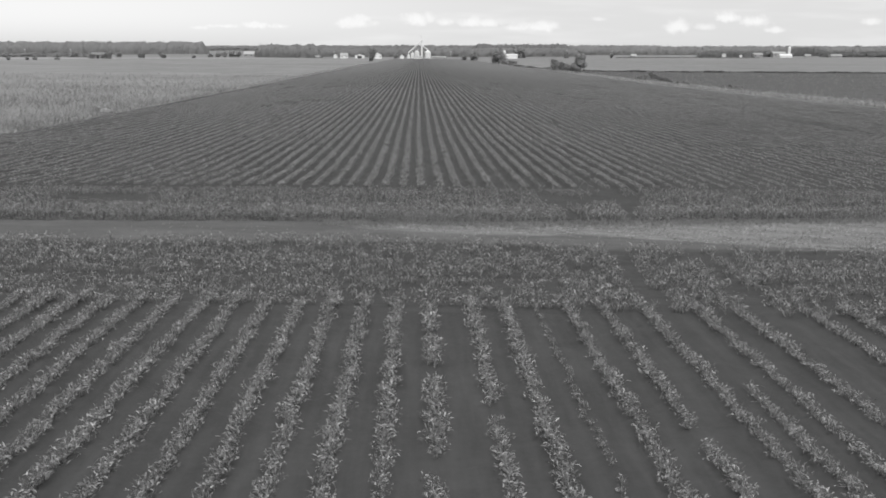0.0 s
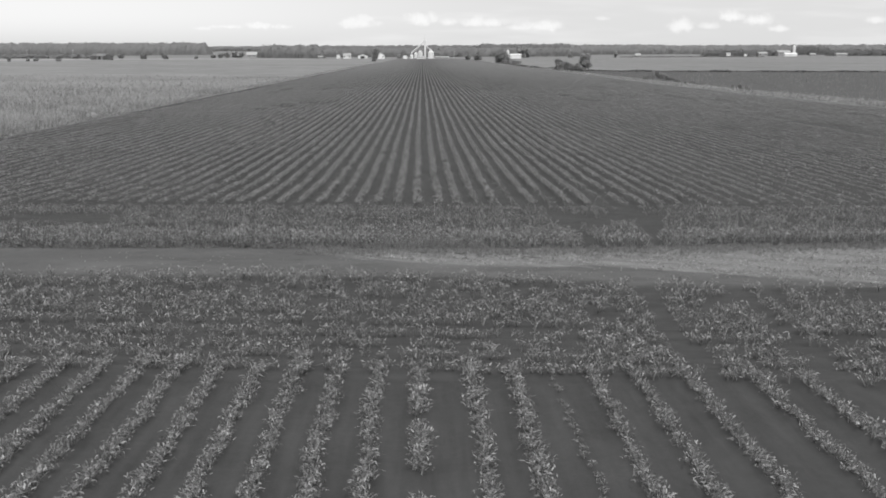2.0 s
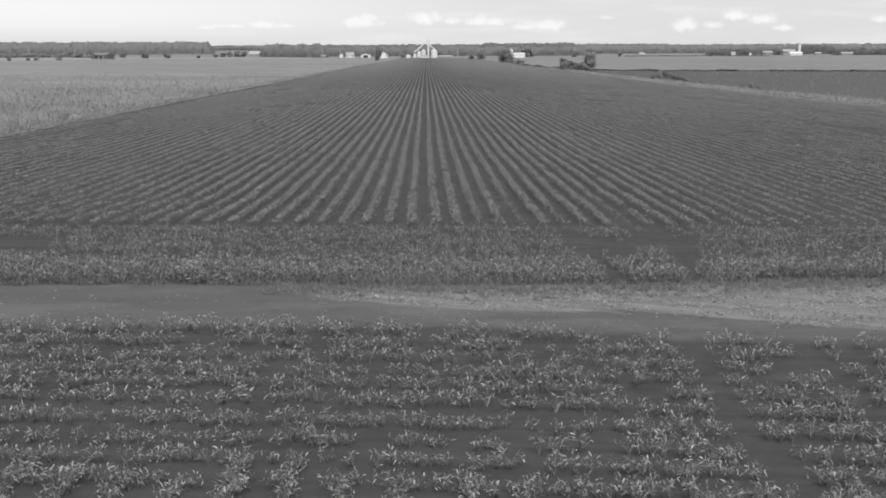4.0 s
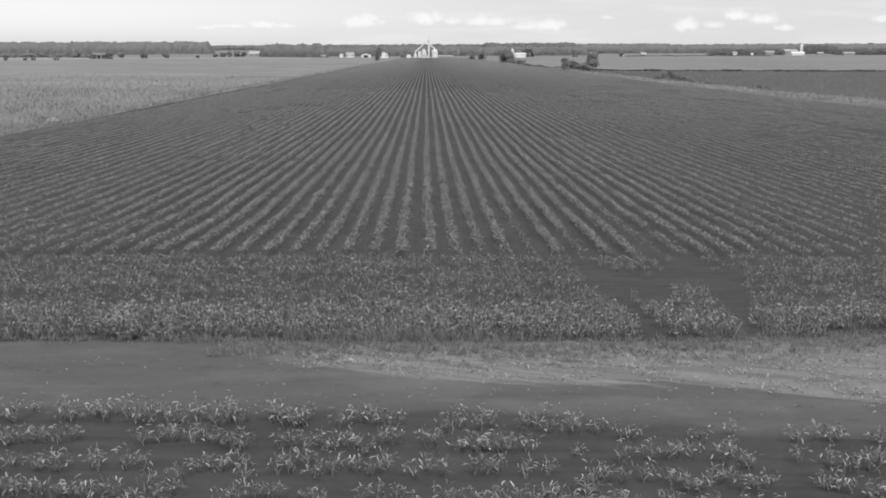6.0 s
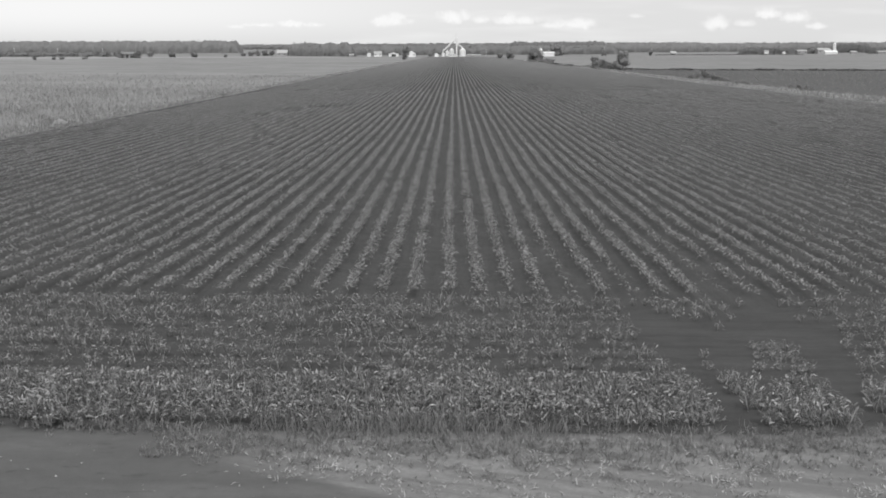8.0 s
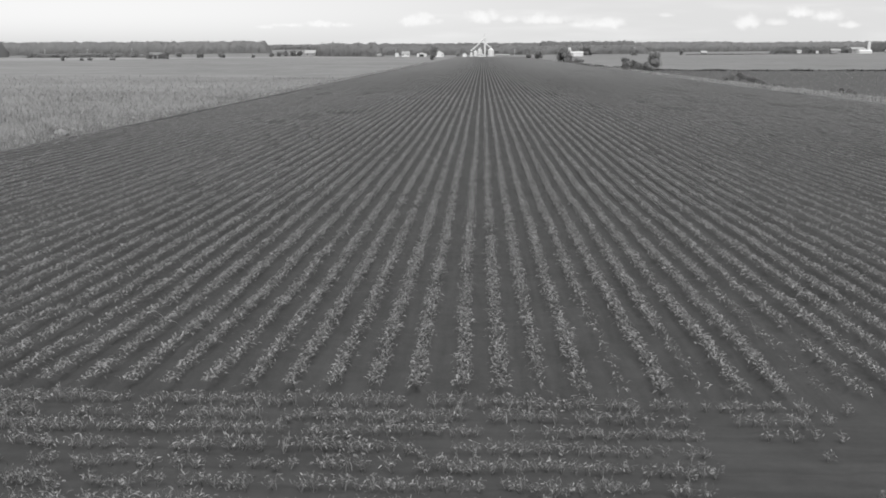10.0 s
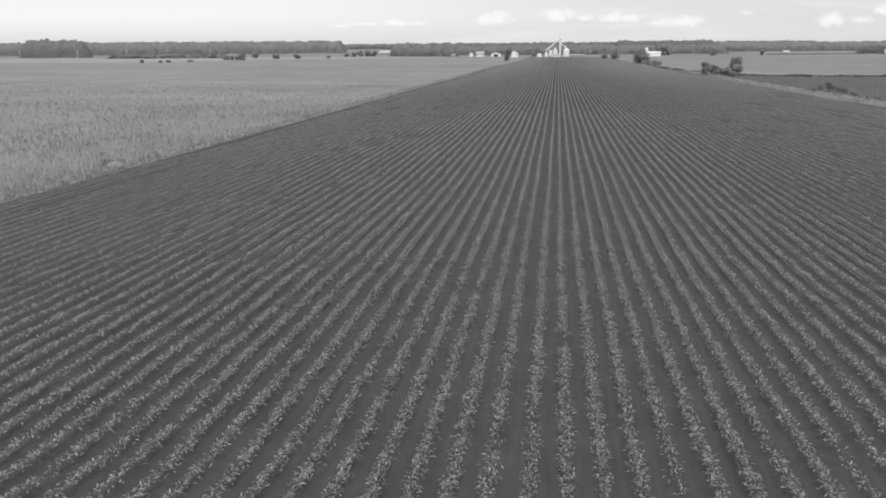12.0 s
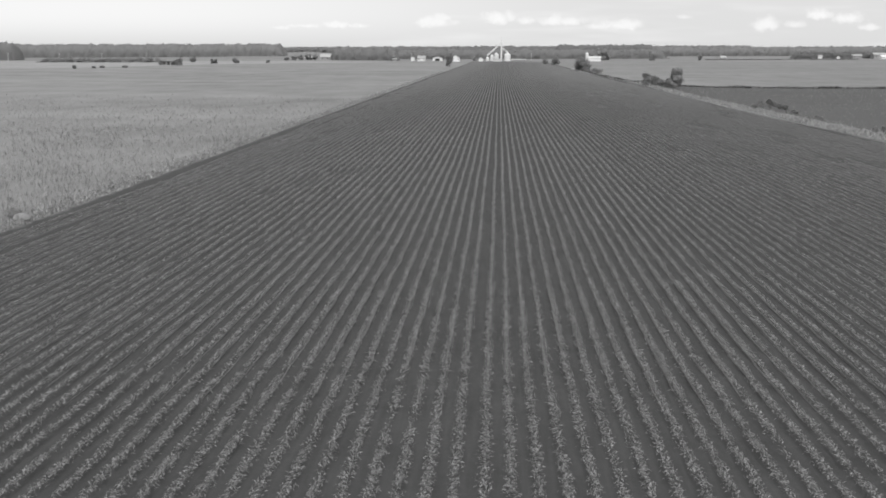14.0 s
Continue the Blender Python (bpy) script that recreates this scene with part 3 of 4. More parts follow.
# ---- grass, grain and weeds ----
def tufts(name, x, y, tall, width, blades, material, label, category, low=50, high=86):
    """Upright blades in clumps at the given places, as one mesh."""
    n = len(x)
    x, y, tall, width = (np.repeat(q, blades) for q in (x, y, tall, width))
    n = len(x)
    x, y = x + RNG.normal(0, 1, n) * tall * 0.18, y + RNG.normal(0, 1, n) * tall * 0.18
    base = np.stack([x, y, terrain(x, y) - 0.02], 1)
    v, f = leaves(base, unit(ways(n, low, high)), tall * RNG.uniform(0.6, 1.15, n), width * RNG.uniform(0.7, 1.3, n), 1, 0.1, 0.08)
    return tagged(new(name, mesh_of(name, v, f, material)), label, category, kind="stuff")


n = 36000
gy_ = 76 + 240 * RNG.random(n) ** 1.9
gx_ = -31.8 - (20 + 0.75 * gy_) * RNG.random(n) ** 1.2
stand = RNG.random(n) > (gy_ - 190) / 126
gx_, gy_ = gx_[stand], gy_[stand]
n = len(gx_)
far = gy_ / 110
tufts("grain", gx_, gy_, RNG.uniform(0.45, 0.9, n), 0.022 * far + 0.014, 3, M_GRAIN, "pale ripening grain standing in the field beside the crop", "grain")
n = 16000
wy = 84 + 135 * RNG.random(n) ** 1.4
wx = -31.5 - (8 + 0.75 * wy) * RNG.random(n) ** 1.1
stand = np.sin(wx * 0.21 + 1.3 * np.sin(wy * 0.08)) + np.sin(wy * 0.13 + wx * 0.05) + RNG.normal(0, 1.2, n) > np.maximum(0, (wy - 150) / 24)
wx, wy = wx[stand], wy[stand]
tufts("field_weeds", wx, wy, RNG.uniform(0.5, 1.1, len(wx)), 0.016 + 0.018 * wy / 110, 3, M_STALK, "tall darker weeds standing among the grain", "weeds", 65, 88)
n = 7000
my = 72 + 600 * RNG.random(n) ** 1.6
mx = -31.5 - np.abs(RNG.normal(0, 1.2, n))
tufts("grass_margin", mx, my, RNG.uniform(0.2, 0.5, n), 0.04 + 0.05 * my / 110, 3, M_STRAW, "rough pale grass along the edge of the field", "grass", 35, 80)
n = 14000
by = 115 + 640 * RNG.random(n) ** 1.5
bx = np.clip(RNG.normal(0.2, 1.4, n), -1.8, 4.5) + np.interp(by, [115, 154, 172, 208, 264, 330, 394, 450, 480, 616, 760], [64, 60.3, 58, 56.3, 55.2, 54.2, 55.6, 57, 55, 54, 53.5])
tufts("grass_bank", bx, by, RNG.uniform(0.3, 0.85, n) * np.interp(by, [115, 260, 400], [1.5, 1.2, 1.0]), 0.03 + 0.028 * by / 110, 3, M_STRAW, "pale dry grass along a shallow ditch bank", "grass", 30, 80)
n = 14000
dy = 118 + 275 * RNG.random(n)
dx_ = 62 + 190 * RNG.random(n)
tufts("dark_crop", dx_, dy, RNG.uniform(0.15, 0.32, n), 0.06 + 0.05 * dy / 110, 2, M_CANOPY, "low dark green crop covering the neighbouring field", "crop", 5, 45)
n = 15000
hx = 60 + 200 * RNG.random(n) ** 1.2
hy = np.interp(hx, [60, 63, 67, 80, 100, 160, 260], [432, 420, 411, 401, 398, 404, 408])
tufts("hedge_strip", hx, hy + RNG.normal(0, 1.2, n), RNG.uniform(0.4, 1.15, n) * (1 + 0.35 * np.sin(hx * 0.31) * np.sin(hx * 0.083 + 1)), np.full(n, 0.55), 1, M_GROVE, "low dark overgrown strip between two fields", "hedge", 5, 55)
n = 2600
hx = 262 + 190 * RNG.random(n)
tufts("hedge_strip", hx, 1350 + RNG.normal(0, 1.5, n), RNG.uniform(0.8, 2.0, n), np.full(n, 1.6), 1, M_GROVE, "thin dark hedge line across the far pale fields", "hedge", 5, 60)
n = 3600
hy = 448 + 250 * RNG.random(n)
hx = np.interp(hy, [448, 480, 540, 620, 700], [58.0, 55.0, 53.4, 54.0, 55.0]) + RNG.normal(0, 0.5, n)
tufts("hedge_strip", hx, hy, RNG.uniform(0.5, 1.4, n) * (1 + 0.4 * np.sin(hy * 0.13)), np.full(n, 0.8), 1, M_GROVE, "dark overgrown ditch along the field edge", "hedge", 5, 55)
n = 3800
vx = RNG.uniform(-15, 18, n)
vy = np.where(vx < -3.2, 36.82 + RNG.normal(0, 0.14, n), 36.42 + RNG.normal(0, 0.40, n)) + 0.12 * np.maximum(0, vx - 6) - 0.25 * np.clip((vx + 3) / 4, 0, 1)
keep = RNG.random(n) < np.interp(vx, [-15, -5, -3, 4, 18], [0.22, 0.3, 0.9, 1, 1])
vx, vy = vx[keep], vy[keep]
tufts("verge_grass", vx, vy, RNG.uniform(0.06, 0.24, len(vx)), np.full(len(vx), 0.013), 8, M_WEED, "short grass and weeds along the dirt track", "grass", 25, 85)
n = 260
vx = RNG.normal(0.6, 1.7, n)
tufts("tall_grass", vx, RNG.normal(36.7, 0.16, n), RNG.uniform(0.22, 0.5, n), np.full(n, 0.012), 4, M_WEED, "taller thin grass stems before the dense crop strip", "grass", 60, 88)
n = 17000
sx = RNG.uniform(-3, 18, n)
sy = RNG.uniform(31.5, 36.5, n)
keep = (sy + 0.38 * np.clip(sx + 3.2, 0, 2.5) + 0.55 * np.clip(sx + 0.7, 0, 1.8) + 0.2 * np.clip(sx - 5, 0, 2) + 0.45 * np.clip(sx - 7, 0, 2) + 0.18 * np.clip(sx - 9, 0, 6) + RNG.normal(0, 0.16, n) > 36.0) & (sy > 31.6)
sx, sy = sx[keep], sy[keep]
clump = np.sin(sx * 3.1 + 2 * np.sin(sy * 2.3)) * np.sin(sy * 4.4 + sx)
keep = RNG.random(len(sx)) < 0.45 + 0.5 * clump
sx, sy = sx[keep], sy[keep]
tufts("dry_verge", sx, sy, RNG.uniform(0.05, 0.15, len(sx)), np.full(len(sx), 0.017), 3, M_STRAW, "short trampled dry grass on the dirt track", "grass", 5, 60)


n = 700
lx, ly = RNG.uniform(-10, 13, n), 32.3 + 3.9 * RNG.random(n)
tufts("straw_litter", lx, ly, RNG.uniform(0.05, 0.16, n), np.full(n, 0.022), 1, M_STRAW, "loose bits of pale straw lying on the track", "straw", 0, 14)


def stone(place, size, label, group=""):
    bm = bmesh.new()
    bmesh.ops.create_icosphere(bm, subdivisions=2 if size > 0.3 else 1, radius=size / 2)
    for v in bm.verts:
        v.co *= 1 + 0.35 * (noise.noise(v.co * (2.2 / size) + Vector(place[:2]).to_3d()))
        v.co.z *= 0.62
    ob = part("stone", bm, M_STONE)
    ob.location = (place[0], place[1], float(terrain(place[0], place[1])) + size * 0.12 if len(place) < 3 else place[2])
    return tagged(ob, label, "stone", group)


stone((-32.5, 108.5), 1.25, "large pale field stone in rough grass")
for k in range(24):
    x = RNG.uniform(-9, 13)
    y = RNG.uniform(32.6, 36.3)
    stone((x, y, 0.005), RNG.uniform(0.025, 0.06) * (1.6 if k < 4 else 1), "small pale stone lying on the dirt track", "stones on the track")
stone((6.85, 33.9, 0.01), 0.12, "pale stone lying on the dirt track", "stones on the track")
stone((7.25, 33.55, 0.01), 0.10, "pale stone lying on the dirt track", "stones on the track")


def tall_weed(place, tall):
    count = 60
    z = RNG.uniform(0.05, 1, count) ** 0.8 * tall
    base = np.stack([RNG.normal(0, 0.05, count), RNG.normal(0, 0.05, count), z], 1)
    v, f = leaves(base, unit(ways(count, 5, 70)), RNG.uniform(0.08, 0.2, count), RNG.uniform(0.02, 0.04, count), 2, 0.3)
    weed = thing("tall_weed", place, "tall pale weed standing beside the dirt track", "weed")
    leaf = new("leaves", mesh_of("leaves", v, f, M_STRAW))
    leaf.parent = weed
    bm = bmesh.new()
    tube(bm, (0, 0, -0.03), (0.03, 0, tall), 0.012, 0.004, 6)
    part("stem", bm, M_WEED, weed)


tall_weed((-4.95, 36.9, 0), 0.85)
tall_weed((-5.2, 36.95, 0), 0.55)


# ---- trees and woods ----
def crown_points(count, lobes, wide, tall, low, form=()):
    """Places all over a crown of several lobes, denser towards its skin."""
    c = np.stack([RNG.normal(0, 0.19, lobes) * wide, RNG.normal(0, 0.19, lobes) * wide, low + (tall - low) * RNG.uniform(0.06, 0.72, lobes)], 1)
    r = np.stack([RNG.uniform(0.22, 0.36, lobes) * wide, RNG.uniform(0.22, 0.36, lobes) * wide, RNG.uniform(0.22, 0.36, lobes) * (tall - low)], 1)
    if form:
        # lobes of a given outline, each with smaller ones over it
        big = np.array(form)
        k = RNG.integers(0, len(big), lobes)
        out = unit(RNG.normal(0, 1, (lobes, 3))) * big[k, 2:3] * RNG.uniform(0.1, 0.5, (lobes, 1))
        c = np.stack([big[k, 0], np.zeros(lobes), big[k, 1]], 1) + out
        r = big[k, 2:3] * RNG.uniform(0.6, 0.85, (lobes, 1)) * np.ones((1, 3))
    k = RNG.integers(0, lobes, count)
    d = unit(RNG.normal(0, 1, (count, 3)))
    p = c[k] + r[k] * d * RNG.uniform(0.55, 1.05, (count, 1))
    p[:, 2] = np.maximum(p[:, 2], low * 0.6)
    p[:, 2] *= tall / p[:, 2].max()
    return p, d, c, r


def cube_ball(cuts=3):
    """Places and faces of a round lump, made from a cube's faces."""
    vs, fs = [], []
    g = np.linspace(-1, 1, cuts + 1)
    for axis in range(3):
        for sign in (-1, 1):
            a, b = np.meshgrid(g, g)
            q = np.stack([np.full(a.size, float(sign)), a.ravel() * sign, b.ravel()], 1)
            start = sum(len(w) for w in vs)
            vs.append(np.roll(q, axis, 1))
            for i in range(cuts):
                for j in range(cuts):
                    k = start + i * (cuts + 1) + j
                    fs.append((k, k + 1, k + cuts + 2, k + cuts + 1))
    return unit(np.concatenate(vs)), np.array(fs)


BALL, BALL_FACES = cube_ball()


def tree(name, x, y, tall, wide, label, low=0.15, count=1300, leaf=0.35, lobes=9, category="tree", lean=0.0, cover=None, form=()):
    z = float(terrain(x, y))
    plant = thing(name, (x, y, z), label, category)
    bm = bmesh.new()
    tube(bm, (0, 0, -0.2), (lean * 0.4, 0, tall * 0.55), 0.035 * tall, 0.018 * tall, 8)
    for k in range(5):
        a = k * 1.3 + RNG.uniform(0, 1)
        z0 = tall * RNG.uniform(0.15, 0.45)
        tube(bm, (0, 0, z0), (math.cos(a) * wide * 0.3, math.sin(a) * wide * 0.3, z0 + tall * 0.3), 0.014 * tall, 0.005 * tall, 6)
    part("trunk", bm, M_BARK, plant)
    count *= 2
    p, d, mid, reach = crown_points(count, lobes, wide, tall, tall * low, form)
    p[:, 0] += lean * p[:, 2] / tall
    v, f = leaves(p, unit(np.cross(d, unit(RNG.normal(0, 1, (count, 3)))) + d * 0.35), RNG.uniform(0.6, 1.1, count) * leaf, RNG.uniform(0.5, 0.8, count) * leaf, 1, 0.15, 0.15)
    mass = []
    for q, k in zip(mid, reach) if tall > 3 else ():
        ball = BALL * (1 + RNG.normal(0, 0.12, (len(BALL), 1))) * k * 0.6 + q
        ball[:, 0] += lean * ball[:, 2] / tall
        ball[:, 2] = np.clip(ball[:, 2], 0.0, tall)
        mass.append((ball, BALL_FACES))
    crown = new("crown", mesh_of("crown", *joined(mass + [(v, f)]), cover or M_TREE))
    crown.parent = plant
    return plant


tree("bush", 60.8, 392, 7.0, 6.6, "tall dark leafy bush growing on the ditch bank", 0.05, 2600, 0.34, 40, "bush", form=((2.4, 5.8, 1.9), (0.8, 6.0, 1.7), (1.1, 4.0, 2.5), (-1.1, 2.4, 2.1), (1.7, 3.2, 2.2), (0.2, 1.2, 2.2)))
tree("bush", 55.6, 416, 4.9, 4.2, "upright dark bush growing on the ditch bank", 0.05, 1500, 0.32, 26, "bush", form=((-0.4, 3.9, 1.3), (0.3, 4.0, 1.1), (0, 2.5, 1.8), (0.2, 1.1, 2.0)))
tree("bush", 58.6, 418, 3.9, 5.0, "rounded dark bush growing on the ditch bank", 0.03, 1500, 0.32, 26, "bush", form=((-0.4, 2.9, 1.3), (0.9, 2.6, 1.3), (-0.8, 1.5, 1.8), (1.2, 1.2, 1.9)))
tree("bush", 58.6, 400, 3.0, 3.4, "low dark bush growing on the ditch bank", 0.02, 900, 0.3, 6, "bush")
tree("bush", 60.4, 263, 2.4, 8.0, "low spreading dark weedy bush on the ditch bank", 0.02, 1700, 0.2, 34, "bush", cover=M_WEED, form=((-3.2, 0.7, 0.8), (-1.8, 1.4, 1.0), (-0.2, 2.0, 0.9), (0.9, 1.5, 1.0), (2.2, 1.0, 0.9), (3.4, 0.6, 0.7)))
tree("bush", 60.6, 247, 1.0, 3.2, "low dark weedy bush on the ditch bank", 0.02, 500, 0.16, 12, "bush", form=((-0.9, 0.4, 0.5), (0.3, 0.5, 0.5), (1.1, 0.3, 0.4)), cover=M_WEED)
tree("bush", 59.4, 228, 1.0, 3.6, "low dark weedy bush on the ditch bank", 0.02, 500, 0.16, 12, "bush", form=((-1.2, 0.4, 0.5), (0.2, 0.5, 0.6), (1.3, 0.4, 0.4)), cover=M_WEED)
tree("bush", 61.6, 199, 1.1, 5.0, "low dark weedy bush on the ditch bank", 0.02, 700, 0.15, 16, "bush", form=((-1.8, 0.4, 0.5), (-0.4, 0.5, 0.5), (0.9, 0.5, 0.5), (1.9, 0.3, 0.4)), cover=M_WEED)
tree("tree", 54.4, 690, 9.4, 8.2, "broad dark tree at the edge of the field", 0.03, 2600, 0.6, 16)
tree("bush", 58.5, 640, 3.0, 6.0, "low dark bush along the field edge", 0.02, 900, 0.5, 8, "bush")
tree("tree", 55.0, 1010, 8.0, 8.5, "small dark tree at the far field edge", 0.05, 700, 0.8, 7)
tree("tree", 46.0, 1040, 5.0, 6.0, "small dark tree at the far field edge", 0.05, 500, 0.8, 6)
tree("tree", -40.4, 900, 12.0, 6.0, "slim dark tree between field and farmhouse", 0.05, 1000, 0.7, 9)
tree("bush", -34.3, 110.5, 0.7, 1.8, "low weedy bush beside a field stone", 0.02, 300, 0.14, 6, "bush")


def at_far(bearing, dist):
    """The x of a bearing across the far side, in steps of the far skyline."""
    return (bearing - 739.6) * 0.00055 * dist


def crest(lift, dist, x):
    """The height that a skyline step has at a distance."""
    return 5.4 + (119.6 - lift) * dist / 1840 + 0.0083 * x


def woods(name, from_, to_, lift, dist, deep, label, step=6.0, ragged=0.035, leaf=1.0, cover=None):
    """A belt of trees that ends at a skyline: a lumpy canopy of crowns with loose leaves all over it."""
    x0, x1 = at_far(from_, dist), at_far(to_, dist)
    n = max(6, int((x1 - x0) / 2.4))
    xs = np.linspace(x0, x1, n)
    knots = np.arange(x0 - 20, x1 + 20, step)
    swell = np.interp(xs, knots, RNG.uniform(1 - 2 * ragged, 1 + 0.5 * ragged, len(knots))) + RNG.normal(0, ragged * 0.28, n)
    front = np.interp(xs, knots, RNG.uniform(-2, 2, len(knots)))
    full = np.array([max(4.0, crest(lift, dist, x) - float(terrain(x, dist))) for x in xs]) * swell
    full *= np.sqrt(np.minimum(1, 0.0004 + np.minimum(xs - x0, x1 - xs) / 7))
    cut = ((0, -0.05), (-0.3, 0.25), (0.3, 0.5), (2.5, 0.72), (6, 0.9), (11, 1.0), (20, 0.95), (30, 0.4), (32, -0.05))
    rows_ = []
    for a, b in cut:
        jig = RNG.normal(0, 0.9, n)
        rows_.append(np.stack([xs + RNG.normal(0, 0.7, n), dist + a * deep / 2 + front + jig, terrain(xs, dist) + full * b * (1 + RNG.normal(0, 0.05, n))], 1))
    v = np.concatenate(rows_)
    i = (np.arange(len(cut) - 1)[:, None] * n + np.arange(n - 1)[None]).ravel()
    body = (v, np.stack([i, i + 1, i + n + 1, i + n], 1))
    m = n * 22
    k = RNG.integers(0, n, m)
    h = RNG.uniform(0.05, 1.04, m)
    p = np.stack([xs[k] + RNG.normal(0, 1.5, m), dist + front[k] + np.interp(h, (0, 0.5, 0.9, 1.04), (-0.6, 0, 5, 10)) * deep / 2 - 0.5, terrain(xs[k], dist) + full[k] * h], 1)
    loose = leaves(p, unit(ways(m, -30, 70)), RNG.uniform(0.7, 1.5, m) * leaf, RNG.uniform(0.7, 1.3, m) * leaf, 1, 0.1, 0.2)
    return tagged(new(name, mesh_of(name, *joined([body, loose]), cover or M_WOODS)), label, "woodland", kind="stuff")


woods("woodland", -420, 362, 74.5, 1650, 3, "long belt of dark woodland beyond the grain field")
woods("woodland", 340, 640, 81.5, 2000, 2, "distant low woodland on the skyline")
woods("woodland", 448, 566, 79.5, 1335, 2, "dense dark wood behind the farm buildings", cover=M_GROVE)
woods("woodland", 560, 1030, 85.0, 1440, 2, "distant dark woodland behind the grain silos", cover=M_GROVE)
woods("woodland", 540, 1180, 80.5, 1880, 3, "long wooded skyline beyond the far farms")
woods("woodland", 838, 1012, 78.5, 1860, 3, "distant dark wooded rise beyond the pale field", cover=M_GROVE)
woods("woodland", 1000, 1700, 81.5, 1620, 3, "distant woodland on the skyline")
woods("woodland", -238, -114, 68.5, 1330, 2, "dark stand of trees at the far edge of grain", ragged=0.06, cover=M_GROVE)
woods("woodland", 1240, 1375, 91.0, 1420, 1, "row of trees round a distant farm", 7, 0.12, cover=M_COPSE)
woods("woodland", 1408, 1475, 84.0, 1500, 2, "row of trees behind a distant farm", 7, 0.12, cover=M_COPSE)
woods("woodland", 1470, 1600, 90.5, 1400, 2, "row of trees beside a distant farm", 7, 0.12, cover=M_COPSE)
woods("hedgerow", -60, 158, 95.5, 960, 1, "dark hedgerow across the far fields", 6, leaf=1.0)
# small trees beyond the grain, then those round the farms
FIELD_TREES = ((164, 95, 4.5, 795), (189, 94, 3, 790), (196, 92, 3.6, 785), (184, 97, 2.6, 792), (248, 94, 2.6, 893), (255, 96, 2.2, 893), (286, 94, 3.6, 930), (291, 98, 3, 932), (212, 93, 6, 1000), (20, 101, 2.2, 636), (66, 103, 3.2, 668), (52, 103.5, 1.6, 655), (105, 104, 3, 680))
FARM_TREES = ((343, 99, 3, 1000), (372, 96, 6, 1190), (386, 93, 8, 1200), (397, 91, 8, 1225), (410, 90, 8, 1232), (421, 89, 8, 1236), (700, 96, 6, 1210), (710, 99, 4, 1190), (915, 80, 14, 1240), (925, 83, 12, 1250), (560, 95, 6, 1230), (1002, 88, 7, 1320), (1084, 92, 6, 1330))
for bearing, lift, w, d in FIELD_TREES + FARM_TREES:
    d = d + 100 if 1150 < d < 1300 else d
    x = at_far(bearing, d)
    tree("bush" if d < 720 else "tree", x, d, max(1.2, crest(lift, d, x) - float(terrain(x, d))), w, "small dark tree among the far farms", 0.04, 420, 0.2 + 0.0005 * d, 12)


